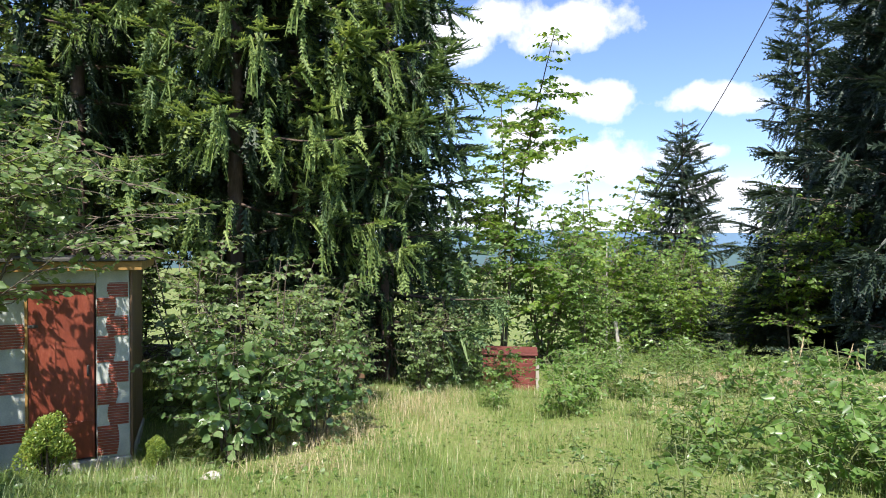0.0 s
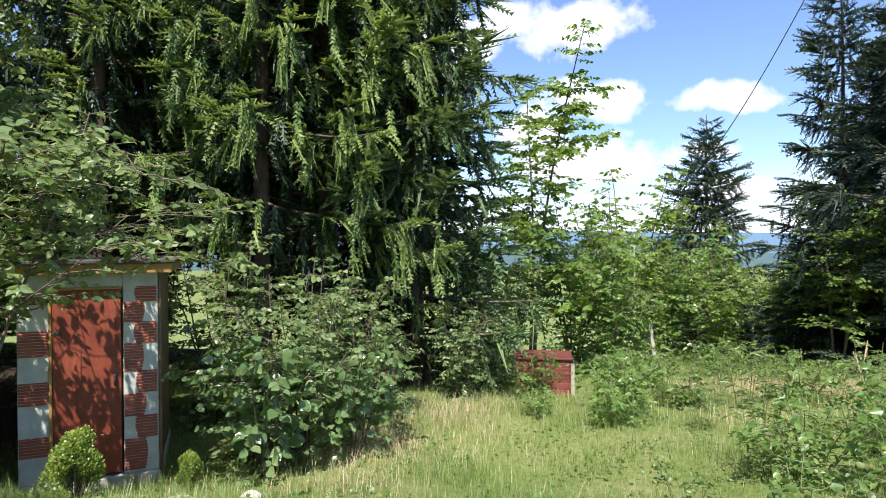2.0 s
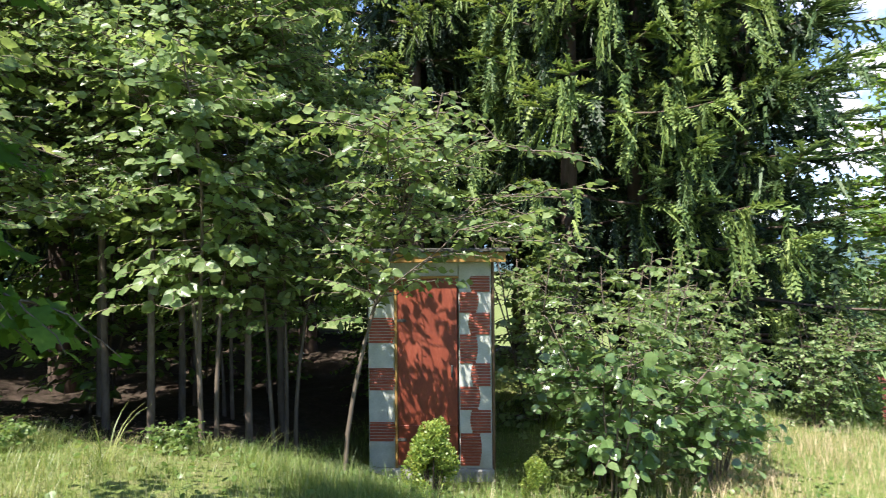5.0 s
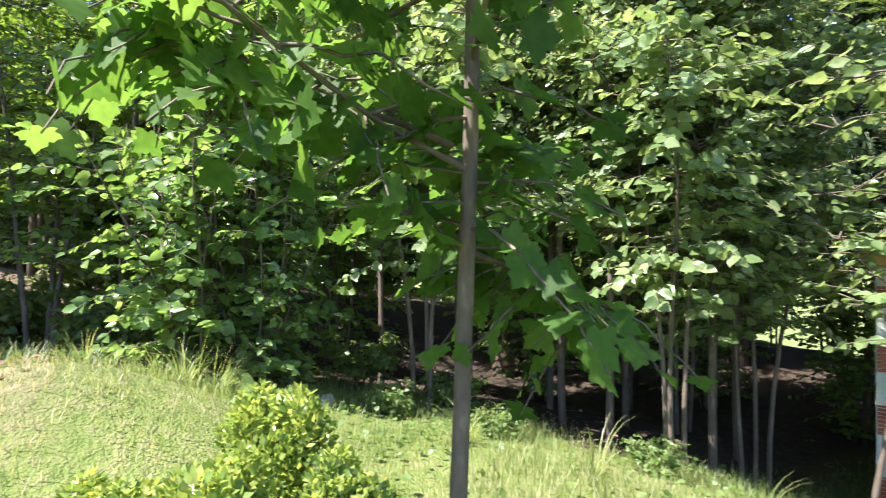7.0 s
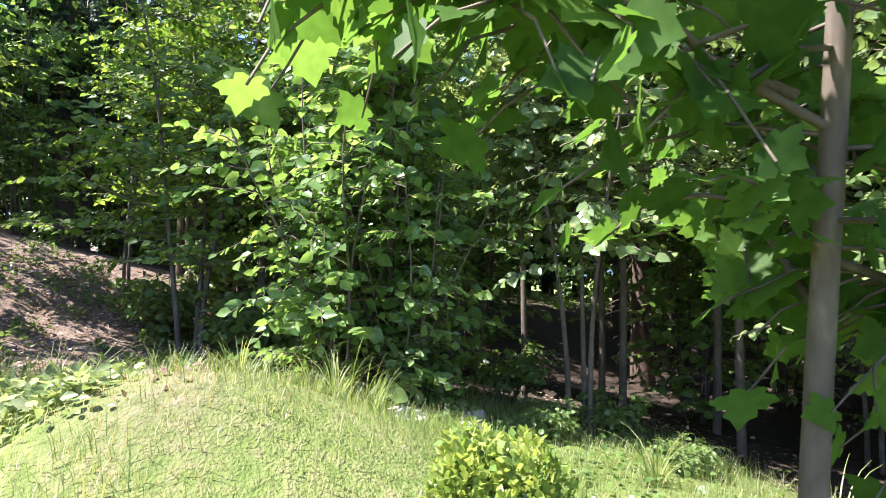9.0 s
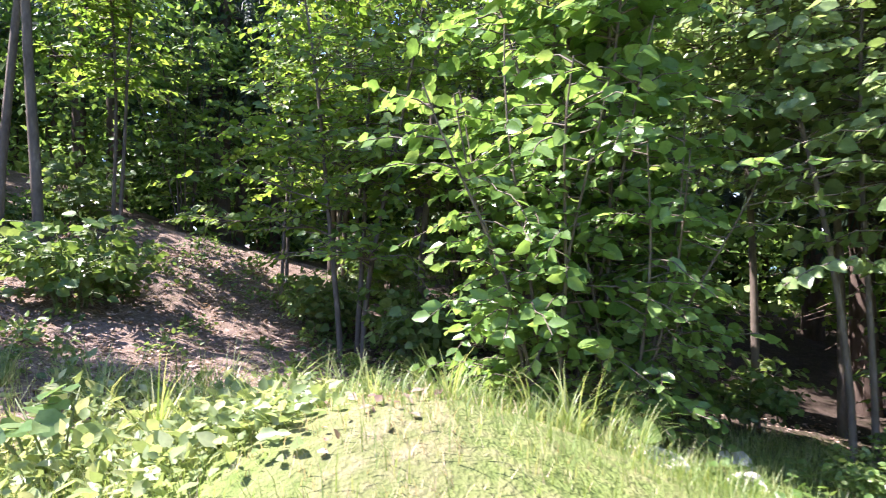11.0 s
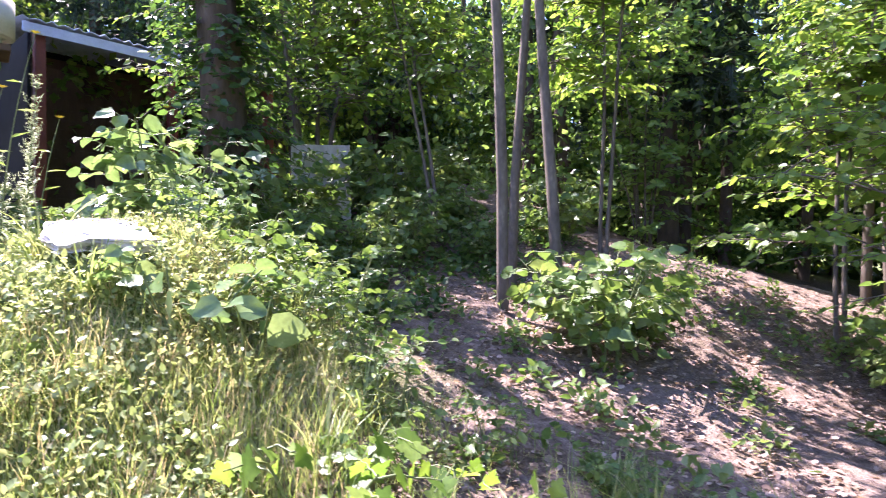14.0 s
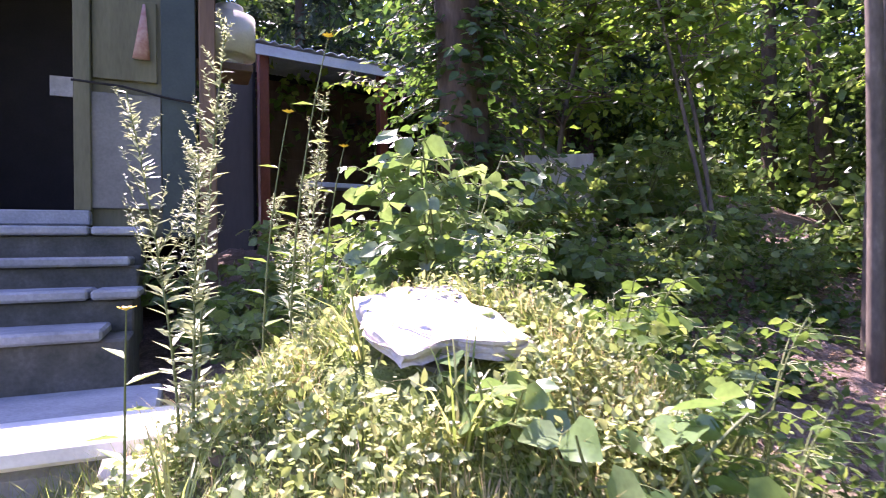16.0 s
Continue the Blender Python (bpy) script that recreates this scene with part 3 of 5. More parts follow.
    V = strew(*leaf, np.concatenate(pos), frames_for(np.concatenate(axs), np.concatenate(nors)), np.concatenate(szs))
    return wood, V


def broadleaf_meshes(name, seed, stems, height, spread, twigs, leaf, size, mat, bark=None, bare=0.2, stem_r=0.02, gap=0.09, twig_len=0.7, lean=(0, 0), sag=0.35, flat=0.55, crown_pow=0.6, start_r=0.12, limb_n=0):
    """Stems and leaves of a bush or a tree at the origin."""
    rng = np.random.default_rng(seed)
    wood, limbs, starts, dirs, lens = [], [], [], [], []
    for s in range(stems):
        a = rng.uniform(0, 6.28) if stems < 3 else 6.283 * s / stems + rng.normal(0, 0.4)
        out = spread * rng.uniform(0.25, 0.75) if stems > 1 else spread * 0.08
        h = height * rng.uniform(0.75, 1.0) if stems > 1 else height
        k = 10
        t = np.linspace(0, 1, k)
        ph = rng.uniform(0, 6.28)
        wig = 0.028 * height
        P = np.stack([np.cos(a) * (start_r * (stems > 1) + out * t ** 1.4) + lean[0] * t ** 1.3 + wig * np.sin(5 * t + ph) * t,
                      np.sin(a) * (start_r * (stems > 1) + out * t ** 1.4) + lean[1] * t ** 1.3 + wig * np.cos(4 * t + ph) * t,
                      h * t - 0.15 * (t == 0)], -1)
        wood.append(tube(P, stem_r * (1 - 0.85 * t) + 0.003, 7))
        n = twigs // stems
        lines = [(P, t, 1.0)]
        for _ in range(limb_n):
            u0 = rng.uniform(bare, 0.85)
            b = rng.uniform(0, 6.28)
            p0 = np.array([np.interp(u0, t, P[:, i]) for i in range(3)])
            ll = spread * rng.uniform(0.55, 1.0) * (1 - 0.5 * u0)
            dd = np.array([np.cos(b), np.sin(b), rng.uniform(0.25, 0.8)])
            tt = np.linspace(0, 1, 6)
            Q = p0 + dd * (ll * tt)[:, None]
            Q[:, 2] -= 0.3 * ll * tt ** 2
            Q[1:] += rng.normal(0, 0.04 * ll, (5, 3))
            limbs.append(tube(Q, stem_r * 0.3 * (1 - u0 * 0.6) * (1 - 0.8 * tt) + 0.003, 5))
            lines.append((Q, tt, 0.0))
        for i in range(n):
            Q, tt, main = lines[0] if (not limb_n or rng.random() < 0.3) else lines[rng.integers(1, len(lines))]
            u = bare + (1 - bare) * rng.random() ** 0.85 if main else rng.uniform(0.2, 1.0)
            p0 = np.array([np.interp(u, tt, Q[:, j]) for j in range(3)])
            b = rng.uniform(0, 6.28)
            dirs.append(np.array([np.cos(b), np.sin(b), rng.uniform(-0.1, 0.65)]))
            starts.append(p0)
            hh = np.clip(p0[2] / height, 0, 1)
            lens.append(twig_len * rng.uniform(0.5, 1.2) * (1 - hh) ** (crown_pow * 0.5) + 0.12)
    w2, leaves = twig_leaves(rng, starts, dirs, lens, leaf, size, gap, sag, flat)
    wv, wf = stack(wood)
    tv, tf = stack(w2 + limbs)
    bark = bark or BARK_GREY
    return mesh_of(name + "_stem", wv, wf, bark, True), mesh_of(name + "_twig", tv, tf, bark, True), mesh_of(name + "_leaf", leaves[0], [leaves[1]], mat)


# ---- the shed ----
SHEET = surface("weathered_grey_sheet", [(0.3, (0.30, 0.32, 0.28)), (0.55, (0.46, 0.48, 0.43)), (0.75, (0.62, 0.63, 0.58))], 5, 0.6, 0.2)
RUST = surface("red_brown_paint", [(0.3, (0.17, 0.035, 0.018)), (0.55, (0.27, 0.06, 0.03)), (0.78, (0.40, 0.13, 0.08))], 6, 0.5, 0.25)
DOOR_RED = surface("dull_red_door_paint", [(0.3, (0.11, 0.022, 0.011)), (0.55, (0.20, 0.042, 0.020)), (0.8, (0.31, 0.09, 0.05))], 5, 0.5, 0.25, (1, 1, 0.4))
OCHRE = surface("ochre_stained_board", [(0.3, (0.22, 0.12, 0.03)), (0.6, (0.38, 0.22, 0.06)), (0.8, (0.50, 0.33, 0.12))], 8, 0.6, 0.4, (0.3, 1, 1))
BROWN = surface("brown_stained_board", [(0.3, (0.09, 0.05, 0.025)), (0.6, (0.16, 0.095, 0.05)), (0.8, (0.24, 0.15, 0.09))], 8, 0.65, 0.5, (1, 1, 0.15))
CONCRETE = surface("rough_concrete", [(0.3, (0.22, 0.21, 0.19)), (0.55, (0.36, 0.35, 0.32)), (0.78, (0.52, 0.50, 0.46))], 7, 0.9, 0.6)
ROOFING = surface("grey_roof_felt", [(0.3, (0.03, 0.03, 0.026)), (0.7, (0.085, 0.08, 0.07))], 6, 0.9, 0.5)


def build_shed():
    """A small timber shed: its front stands along x, the ground at z 0."""
    w, d, h = 1.25, 1.5, 2.2
    shed = thing("garden_shed", pose(-4.67, 6.05, -1.0, 0, 0, 22.5), "small shed of grey and red-brown sheets with an ochre cornice", "shed")
    part("plinth", boxed(-0.02, -0.05, -0.35, w + 0.02, d, 0.12, 0.015), CONCRETE, shed, "rough concrete plinth")
    for c in ((0, 0, 0.12, 0.27, 0.06, h), (0.92, 0, 0.12, w - 0.002, 0.06, h), (0.272, 0, 2.06, 0.918, 0.06, h), (0, 0.062, 0.12, 0.05, d, h), (0.052, d - 0.05, 0.12, w - 0.052, d, h)):
        part("wall", boxed(*c), SHEET, shed)
    part("wall", boxed(w - 0.05, 0.062, 0.12, w, d, h), BROWN, shed, "brown boarded side wall")
    # red-brown sheet blocks, ribbed like brick, interlocked with the pale ones
    rib = 0.03
    for x0, x1, z0, z1 in ((0.01, 0.262, 1.90, 2.04), (0.01, 0.262, 1.385, 1.64), (0.01, 0.262, 0.905, 1.13), (0.01, 0.262, 0.39, 0.585),
                           (0.93, 1.11, 1.69, 1.90), (1.03, 1.235, 1.47, 1.69), (0.93, 1.10, 1.18, 1.47), (1.05, 1.235, 0.95, 1.18), (0.93, 1.12, 0.71, 0.95), (1.04, 1.235, 0.48, 0.71), (0.93, 1.13, 0.15, 0.48), (1.04, 1.235, 1.90, 2.06)):
        bm = bmesh.new()
        z, k = z0, 0
        while z < z1:
            bulge = 0.022 * math.sin(math.pi * (z - z0) / (z1 - z0)) - 0.01
            a, b = (x0, x1 + bulge) if x0 < 1.0 else (x0 - bulge, x1)
            box(bm, a, -0.010, z, min(b, w - 0.006), 0.001, min(z + rib - 0.006, z1), 0.003)
            z += rib
        part("brick_panel", bm, RUST, shed, "ribbed red-brown painted panel")
    door = part("door", boxed(0.30, -0.022, 0.15, 0.905, 0.02, 2.035, 0.005), DOOR_RED, shed, "dull red sheet door, shut")
    part("rail", boxed(0.305, -0.034, 0.52, 0.90, -0.022, 0.56, 0.003), DOOR_RED, door)
    part("handle", boxed(0.84, -0.07, 1.05, 0.86, -0.023, 1.17, 0.006), ROOFING, door, "small dark pull handle")
    for z in (0.4, 1.6):
        part("hinge", boxed(0.285, -0.03, z, 0.39, -0.0225, z + 0.03, 0.002), ROOFING, door)
    part("door_frame", box(boxed(0.272, -0.035, 0.13, 0.298, 0.0, 2.06, 0.004), 0.298, -0.035, 2.037, 0.92, 0.0, 2.06, 0.004), OCHRE, shed, "ochre door frame strips")
    part("corner_post", boxed(w + 0.002, -0.012, 0.0, w + 0.03, 0.10, h, 0.006), BROWN, shed, "brown corner board")
    part("cornice", boxed(-0.10, -0.16, h, w + 0.14, -0.125, h + 0.10, 0.005), OCHRE, shed, "ochre fascia board")
    part("cornice", boxed(w + 0.105, -0.123, h, w + 0.14, d + 0.1, h + 0.10, 0.005), OCHRE, shed, "ochre fascia board")
    part("soffit", boxed(-0.10, -0.123, h, w + 0.103, d + 0.1, h + 0.04, 0.004), BROWN, shed)
    part("roof", boxed(-0.14, -0.20, h + 0.102, w + 0.18, d + 0.15, h + 0.14, 0.008), ROOFING, shed, "flat grey felt roof")


build_shed()

# ---- spruces ----
WEEP = (1.05, 0.42, 0.85, 0.36)
STIFF = (0.4, 0.28, 0.85, 0.42)
PLAIN = (0.4, 0.40, 0.28, 0.62)


def spruces():
    a = spruce_meshes("weeping_spruce", 15, 2.5, 1.7, WEEP, 1, 0.5, NEEDLE, 0.19, old=NEEDLE_SHADE)
    b = spruce_meshes("tall_spruce", 15, 1.9, 3.0, WEEP, 2, 0.6, NEEDLE, 0.15, old=NEEDLE_SHADE)
    # darker needles on the wood spruces paint the dark gaps behind front crowns
    p = spruce_meshes("wood_spruce", 16, 2.2, 3.2, PLAIN, 5, 0.85, NEEDLE_BLUE, 0.16)
    c = spruce_meshes("open_spruce", 13, 2.1, 0.8, STIFF, 3, 0.52, NEEDLE_BLUE, 0.14, 0.75)
    d = spruce_meshes("young_spruce", 9.5, 2.5, 0.4, STIFF, 4, 0.42, NEEDLE_DARK, 0.12, 0.9)
    g = spruce_meshes("dark_spruce", 14.5, 2.05, 0.7, STIFF, 6, 0.5, NEEDLE_TIP, 0.17, 0.7, old=NEEDLE_SHADE)
    e = (d[0], d[1].copy())
    e[1].materials[0] = NEEDLE_BLUE
    lab = "tall dark spruce with long drooping boughs"
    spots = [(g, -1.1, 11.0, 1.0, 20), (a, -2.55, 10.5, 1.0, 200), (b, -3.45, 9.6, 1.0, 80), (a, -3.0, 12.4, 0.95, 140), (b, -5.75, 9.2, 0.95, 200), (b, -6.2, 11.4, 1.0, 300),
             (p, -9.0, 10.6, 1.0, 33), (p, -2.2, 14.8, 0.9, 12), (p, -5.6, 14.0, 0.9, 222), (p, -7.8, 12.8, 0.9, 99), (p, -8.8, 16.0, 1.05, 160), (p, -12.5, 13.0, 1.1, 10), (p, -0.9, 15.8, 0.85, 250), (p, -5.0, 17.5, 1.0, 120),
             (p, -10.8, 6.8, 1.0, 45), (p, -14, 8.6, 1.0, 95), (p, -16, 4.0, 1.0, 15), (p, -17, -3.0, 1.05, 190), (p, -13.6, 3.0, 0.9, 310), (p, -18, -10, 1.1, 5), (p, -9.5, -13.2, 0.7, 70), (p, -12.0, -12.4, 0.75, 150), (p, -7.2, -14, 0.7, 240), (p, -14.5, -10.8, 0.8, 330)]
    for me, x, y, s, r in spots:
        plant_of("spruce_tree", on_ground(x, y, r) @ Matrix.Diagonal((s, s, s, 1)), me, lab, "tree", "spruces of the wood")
    plant_of("spruce_tree", on_ground(11.2, 18.6, 40), c, "tall open spruce with short level boughs", "tree")
    plant_of("spruce_tree", on_ground(9.9, 12.2, 0) @ Matrix.Diagonal((1.25, 1.25, 1.15, 1)), d, "dense dark spruce at the edge of the meadow", "tree")
    plant_of("spruce_tree", on_ground(13.2, 15.0, 100) @ Matrix.Diagonal((1.3, 1.3, 1.4, 1)), d, "dense dark spruce at the edge of the meadow", "tree")
    plant_of("spruce_tree", on_ground(10.6, 26, 200) @ Matrix.Diagonal((1.3, 1.3, 1.2, 1)), e, "evenly pointed young spruce", "tree")
    for x, y, s in ((8.9, 15.0, 0.8), (7.9, 18.2, 0.62), (10.8, 14.6, 1.0), (13.2, 18.0, 1.0)):
        plant_of("spruce_tree", on_ground(x, y, 37 * x) @ Matrix.Diagonal((s, s, s * 0.5 if x < 9 else s, 1)), d, "low dark spruce with boughs down to the ground", "tree", "dark spruces by the meadow")
    plant_of("spruce_tree", on_ground(16, 22, 130) @ Matrix.Diagonal((1.2, 1.2, 1.5, 1)), d, "dense dark spruce at the edge of the meadow", "tree")


spruces()


# ---- broadleaved trees and bushes ----
SF = ("stem", "twig", "foliage")
TF = ("trunk", "twig", "foliage")
BF = ("trunk", "foliage")


def sized(s, sz=None):
    return Matrix.Diagonal((s, s, sz or s, 1))



def box_meshes(seed):
    """A clipped-looking box bush: dense small leaves over lumpy shoots, a few stems inside."""
    rng = np.random.default_rng(seed)
    wood, pos, axs, nors = [], [], [], []
    for k in range(30):
        a, up = rng.uniform(0, 6.28), rng.uniform(0.02, 1.0)
        r = 0.25 * np.sqrt(rng.uniform(0.1, 1)) * (1.15 - 0.62 * up)
        tip = np.array([r * np.cos(a), r * np.sin(a), 0.05 + 0.63 * up])
        wood.append(tube([(tip[0] * 0.2, tip[1] * 0.2, -0.05), tip * (0.7, 0.7, 0.55), tip], [0.008, 0.005, 0.003], 5))
        n = 330
        g = rng.normal(0, 1, (n, 3))
        g /= np.linalg.norm(g, axis=1)[:, None]
        rad = rng.uniform(0.55, 1.0, (n, 1)) ** 0.5
        pos.append(tip + g * rad * np.array([0.085, 0.085, 0.13]) * rng.uniform(0.8, 1.15))
        axs.append(g * (1, 1, 0.5) + rng.normal(0, 0.5, (n, 3)) + (0, 0, 0.6))
        nors.append(g + rng.normal(0, 0.35, (n, 3)) + (0, 0, 0.4))
    p = np.concatenate(pos)
    V = strew(*SMALL, p, frames_for(np.concatenate(axs), np.concatenate(nors)), rng.uniform(0.022, 0.04, len(p)))
    wv, wf = stack(wood)
    return mesh_of("box_stem", wv, wf, BARK, True), mesh_of("box_leaf", V[0], [V[1]], BOX)


def maple_bough(seed, base, tip, n):
    """A leafy limb of the maple from base to tip."""
    rng = np.random.default_rng(seed)
    t = np.linspace(0, 1, 7)
    base, tip = np.array(base), np.array(tip)
    P = base + (tip - base) * t[:, None] + rng.normal(0, 0.02, (7, 3)) * t[:, None]
    u = rng.uniform(0.25, 1.0, n)
    starts = np.stack([np.interp(u, t, P[:, i]) for i in range(3)], -1)
    b = rng.uniform(0, 6.28, n)
    dirs = np.stack([np.cos(b), np.sin(b), rng.uniform(-0.6, 0.4, n)], -1)
    w, V = twig_leaves(rng, starts, dirs, rng.uniform(0.14, 0.34, n), LOBED, 0.095, 0.06, 0.8, 0.7)
    tv, tf = stack(w + [tube(P, 0.008 * (1 - 0.7 * t) + 0.002, 6)])
    return mesh_of("maple_bough", tv, tf, BARK_GREY, True), mesh_of("maple_bough_leaf", V[0], [V[1]], SAPLING)


def bushes():
    hz = broadleaf_meshes("shrub", 21, 9, 2.9, 1.25, 165, OVATE, 0.125, DULL, None, 0.25, 0.012, 0.05, 0.6, flat=0.8)
    low = broadleaf_meshes("low_shrub", 34, 9, 1.55, 1.0, 125, ROUND, 0.125, GLOSSY, None, 0.02, 0.010, 0.06, 0.5, flat=0.8)
    for x, y, r, s in ((-2.3, 6.35, 0, 1.0), (-1.5, 6.9, 120, 0.85), (-2.55, 7.0, 200, 0.9)):
        plant_of("low_shrub", on_ground(x, y, r) @ sized(s), low, "low shrub with large bright leaves beside the shed", "shrub", "low shrubs by the shed", SF)
    hlow = broadleaf_meshes("hazel_low", 35, 10, 2.3, 1.1, 200, OVATE, 0.12, HAZEL, None, 0.02, 0.010, 0.05, 0.55, flat=0.7, sag=0.6)
    plant_of("hazel_bush", on_ground(-7.1, 1.48, 77) @ sized(1.0), hlow, "spreading lower boughs of a hazel at the mound", "bush", names=SF)
    plant_of("hazel_bush", on_ground(-6.9, 1.85, 190) @ sized(0.8), hlow, "spreading lower boughs of a hazel at the mound", "bush", names=SF)
    plant_of("shrub", on_ground(-2.2, 7.1, 10) @ sized(0.8), hz, "dense broad-leaved shrub beside the shed", "shrub", names=SF)
    hz2 = broadleaf_meshes("shrub", 22, 8, 2.3, 1.2, 210, OVATE, 0.11, DULL, None, 0.03, 0.013, 0.05, 0.55)
    for x, y, r, s in ((-1.35, 8.4, 0, 0.62), (-0.35, 9.6, 80, 0.62), (-1.9, 8.5, 150, 0.85), (0.55, 12.9, 210, 1.1), (0.1, 10.6, 300, 0.8), (-3.6, 8.4, 40, 1.1)):
        plant_of("shrub", on_ground(x, y, r) @ sized(s), hz2, "loose grey-green shrub at the edge of the wood", "shrub", "shrubs along the wood", SF)
    hzl = broadleaf_meshes("hazel", 23, 9, 4.2, 1.1, 280, ROUND, 0.125, HAZEL, None, 0.02, 0.014, 0.05, 0.75, flat=0.8)
    plant_of("hazel_bush", on_ground(-7.25, 1.75, 0), hzl, "tall hazel bush with large bright green leaves", "bush", names=SF)
    hzb = broadleaf_meshes("wood_hazel", 36, 8, 4.2, 1.3, 210, OVATE, 0.15, HAZEL, None, 0.02, 0.014, 0.06, 0.75, flat=0.8)
    for x, y, r, s in ((-9.4, 3.3, 130, 1.15), (-11.4, 1.6, 40, 1.2), (-8.6, 5.9, 300, 1.1), (-13.0, 4.6, 70, 1.3), (-14.6, -3.0, 170, 1.0), (-7.6, 8.0, 10, 0.8), (-5.7, 8.0, 250, 0.62), (-6.6, 9.6, 330, 0.75), (-9.4, 8.2, 100, 0.95), (-11.6, 9.6, 200, 1.0), (-10.4, 12.6, 60, 1.0), (-7.0, 13.5, 150, 0.7), (-9.6, 14.6, 20, 1.0), (-11.4, 15.6, 200, 1.1), (-8.2, 15.2, 290, 0.9)):
        plant_of("hazel_bush", on_ground(x, y, r) @ sized(s), hzb, "tall hazel bush in the shade of the wood", "bush", "hazels in the wood", SF)
    sl = broadleaf_meshes("slender_tree", 24, 1, 6.0, 1.7, 360, OVATE, 0.11, DULL, None, 0.32, 0.036, 0.045, 0.8, (0.3, 0.2), limb_n=18)
    for x, y, r, s in ((-5.9, 4.5, 0, 0.9), (-6.8, 5.6, 100, 1.0), (-7.5, 4.1, 60, 1.0), (-7.9, 3.3, 160, 0.85), (-6.55, 4.55, 210, 1.0), (-5.45, 5.2, 290, 0.95), (-7.3, 5.0, 20, 1.05), (-8.6, 4.6, 130, 1.1), (-6.0, 6.3, 250, 1.1), (-7.7, 6.6, 330, 1.1)):
        plant_of("slender_tree", on_ground(x, y, r) @ sized(s), sl, "slender young tree with a pale bent trunk", "tree", "slender trees of the wood edge", TF)
    hl = broadleaf_meshes("light_hazel", 38, 3, 4.2, 1.5, 210, ROUND, 0.105, DULL, None, 0.40, 0.02, 0.05, 0.8, flat=0.6)
    for x, y, r, s in ((-5.3, 5.5, 20, 0.95), (-6.6, 6.2, 200, 1.05), (-6.7, 3.2, 110, 0.95), (-5.25, 4.5, 60, 0.95)):
        plant_of("hazel_bush", on_ground(x, y, r) @ sized(s), hl, "tall hazel with pale sunlit leaves over bare stems", "bush", "hazels in the wood", SF)
    ov = broadleaf_meshes("overhang", 33, 1, 3.1, 2.3, 230, OVATE, 0.11, DULL, None, 0.40, 0.018, 0.06, 0.75, (0.75, 0.45), limb_n=16, flat=0.6)
    plant_of("slender_tree", on_ground(-4.15, 4.85, 0), ov, "thin young tree whose leafy boughs overhang the shed", "tree", "slender trees of the wood edge", TF)
    tr = broadleaf_meshes("wood_tree", 25, 1, 9.0, 2.5, 200, OVATE, 0.14, BRIGHT, BARK_GREY, 0.42, 0.048, 0.07, 0.9, (0.4, -0.1), limb_n=16)
    for x, y, r, s in ((-9.45, -3.12, 0, 1.05), (-9.85, -3.22, 110, 0.95), (-9.66, -2.7, 240, 1.05), (-13.0, -0.3, 30, 1.1), (-10.2, 0.9, 80, 0.9), (-14.5, 2.4, 300, 1.1)):
        plant_of("woodland_tree", on_ground(x, y, r) @ sized(s), tr, "young woodland tree with a bare grey trunk", "tree", "young trees of the wood", TF)
    big = broadleaf_meshes("ivy_tree", 31, 1, 4.8, 0.5, 560, OVATE, 0.12, MAPLE, None, 0.02, 0.17, 0.06, 0.75, sag=0.8)
    # Crown and boughs stand above the view, added to shade the bank.
    crown = broadleaf_meshes("old_crown", 39, 1, 8.4, 1.2, 300, OVATE, 0.15, MAPLE, BARK, 0.60, 0.25, 0.07, 0.7, (1.4, 0.1), limb_n=16)
    plant_of("old_tree", on_ground(-8.95, -5.8, 0), (crown[0], big[1], big[2], crown[1], crown[2]), "old tree whose thick trunk is wrapped in dark leaves", "tree", names=("trunk", "twig", "ivy", "bough", "crown"))
    ug = broadleaf_meshes("undergrowth", 26, 12, 0.8, 0.75, 130, ROUND, 0.11, WEED, STEM, 0.15, 0.006, 0.06, 0.32)
    spots = [(-9.2, -2.2, 0, 1.0), (-9.8, -2.1, 60, 0.7), (-8.0, -3.6, 10, 0.4), (-10.7, -0.2, 90, 0.7), (-10.4, -0.1, 33, 0.9), (-12.0, -3.5, 200, 1.0),
             (-10.9, -5.4, 15, 1.2), (-9.3, 0.9, 20, 1.0), (-8.5, -4.5, 80, 0.5), (-9.2, -4.7, 180, 0.55), (-9.6, -5.6, 260, 1.0), (-7.9, -5.2, 120, 0.9), (-10.0, -4.4, 0, 0.8), (-9.6, -4.3, 40, 0.6), (-8.75, -4.9, 130, 0.8), (-10.5, -3.8, 220, 0.6), (-9.0, -4.2, 310, 0.45), (-11.2, -4.6, 75, 0.8), (-12.4, -5.6, 160, 1.0), (-12.2, 0.6, 50, 1.2),
             (-6.6, 3.4, 0, 0.4), (-7.6, 3.0, 70, 0.6), (-5.6, 3.2, 100, 0.25), (-4.9, 3.9, 200, 0.28), (-8.6, 2.2, 10, 0.9), (-6.2, 2.7, 310, 0.28), (-6.75, -5.2, 40, 0.6), (-7.3, -5.5, 140, 0.7), (-6.9, -6.1, 200, 0.7), (-7.7, -6.2, 300, 0.8)]
    for x, y, r, s in spots:
        plant_of("undergrowth_bush", on_ground(x, y, r) @ sized(s), ug, "low leafy bramble-like bush on bare soil", "bush", "undergrowth of the bank", SF)
    mp = broadleaf_meshes("maple", 27, 1, 4.4, 1.15, 330, LOBED, 0.088, SAPLING, None, 0.24, 0.024, 0.05, 0.36, (-0.05, 0.05), limb_n=26, flat=0.7, sag=0.7)
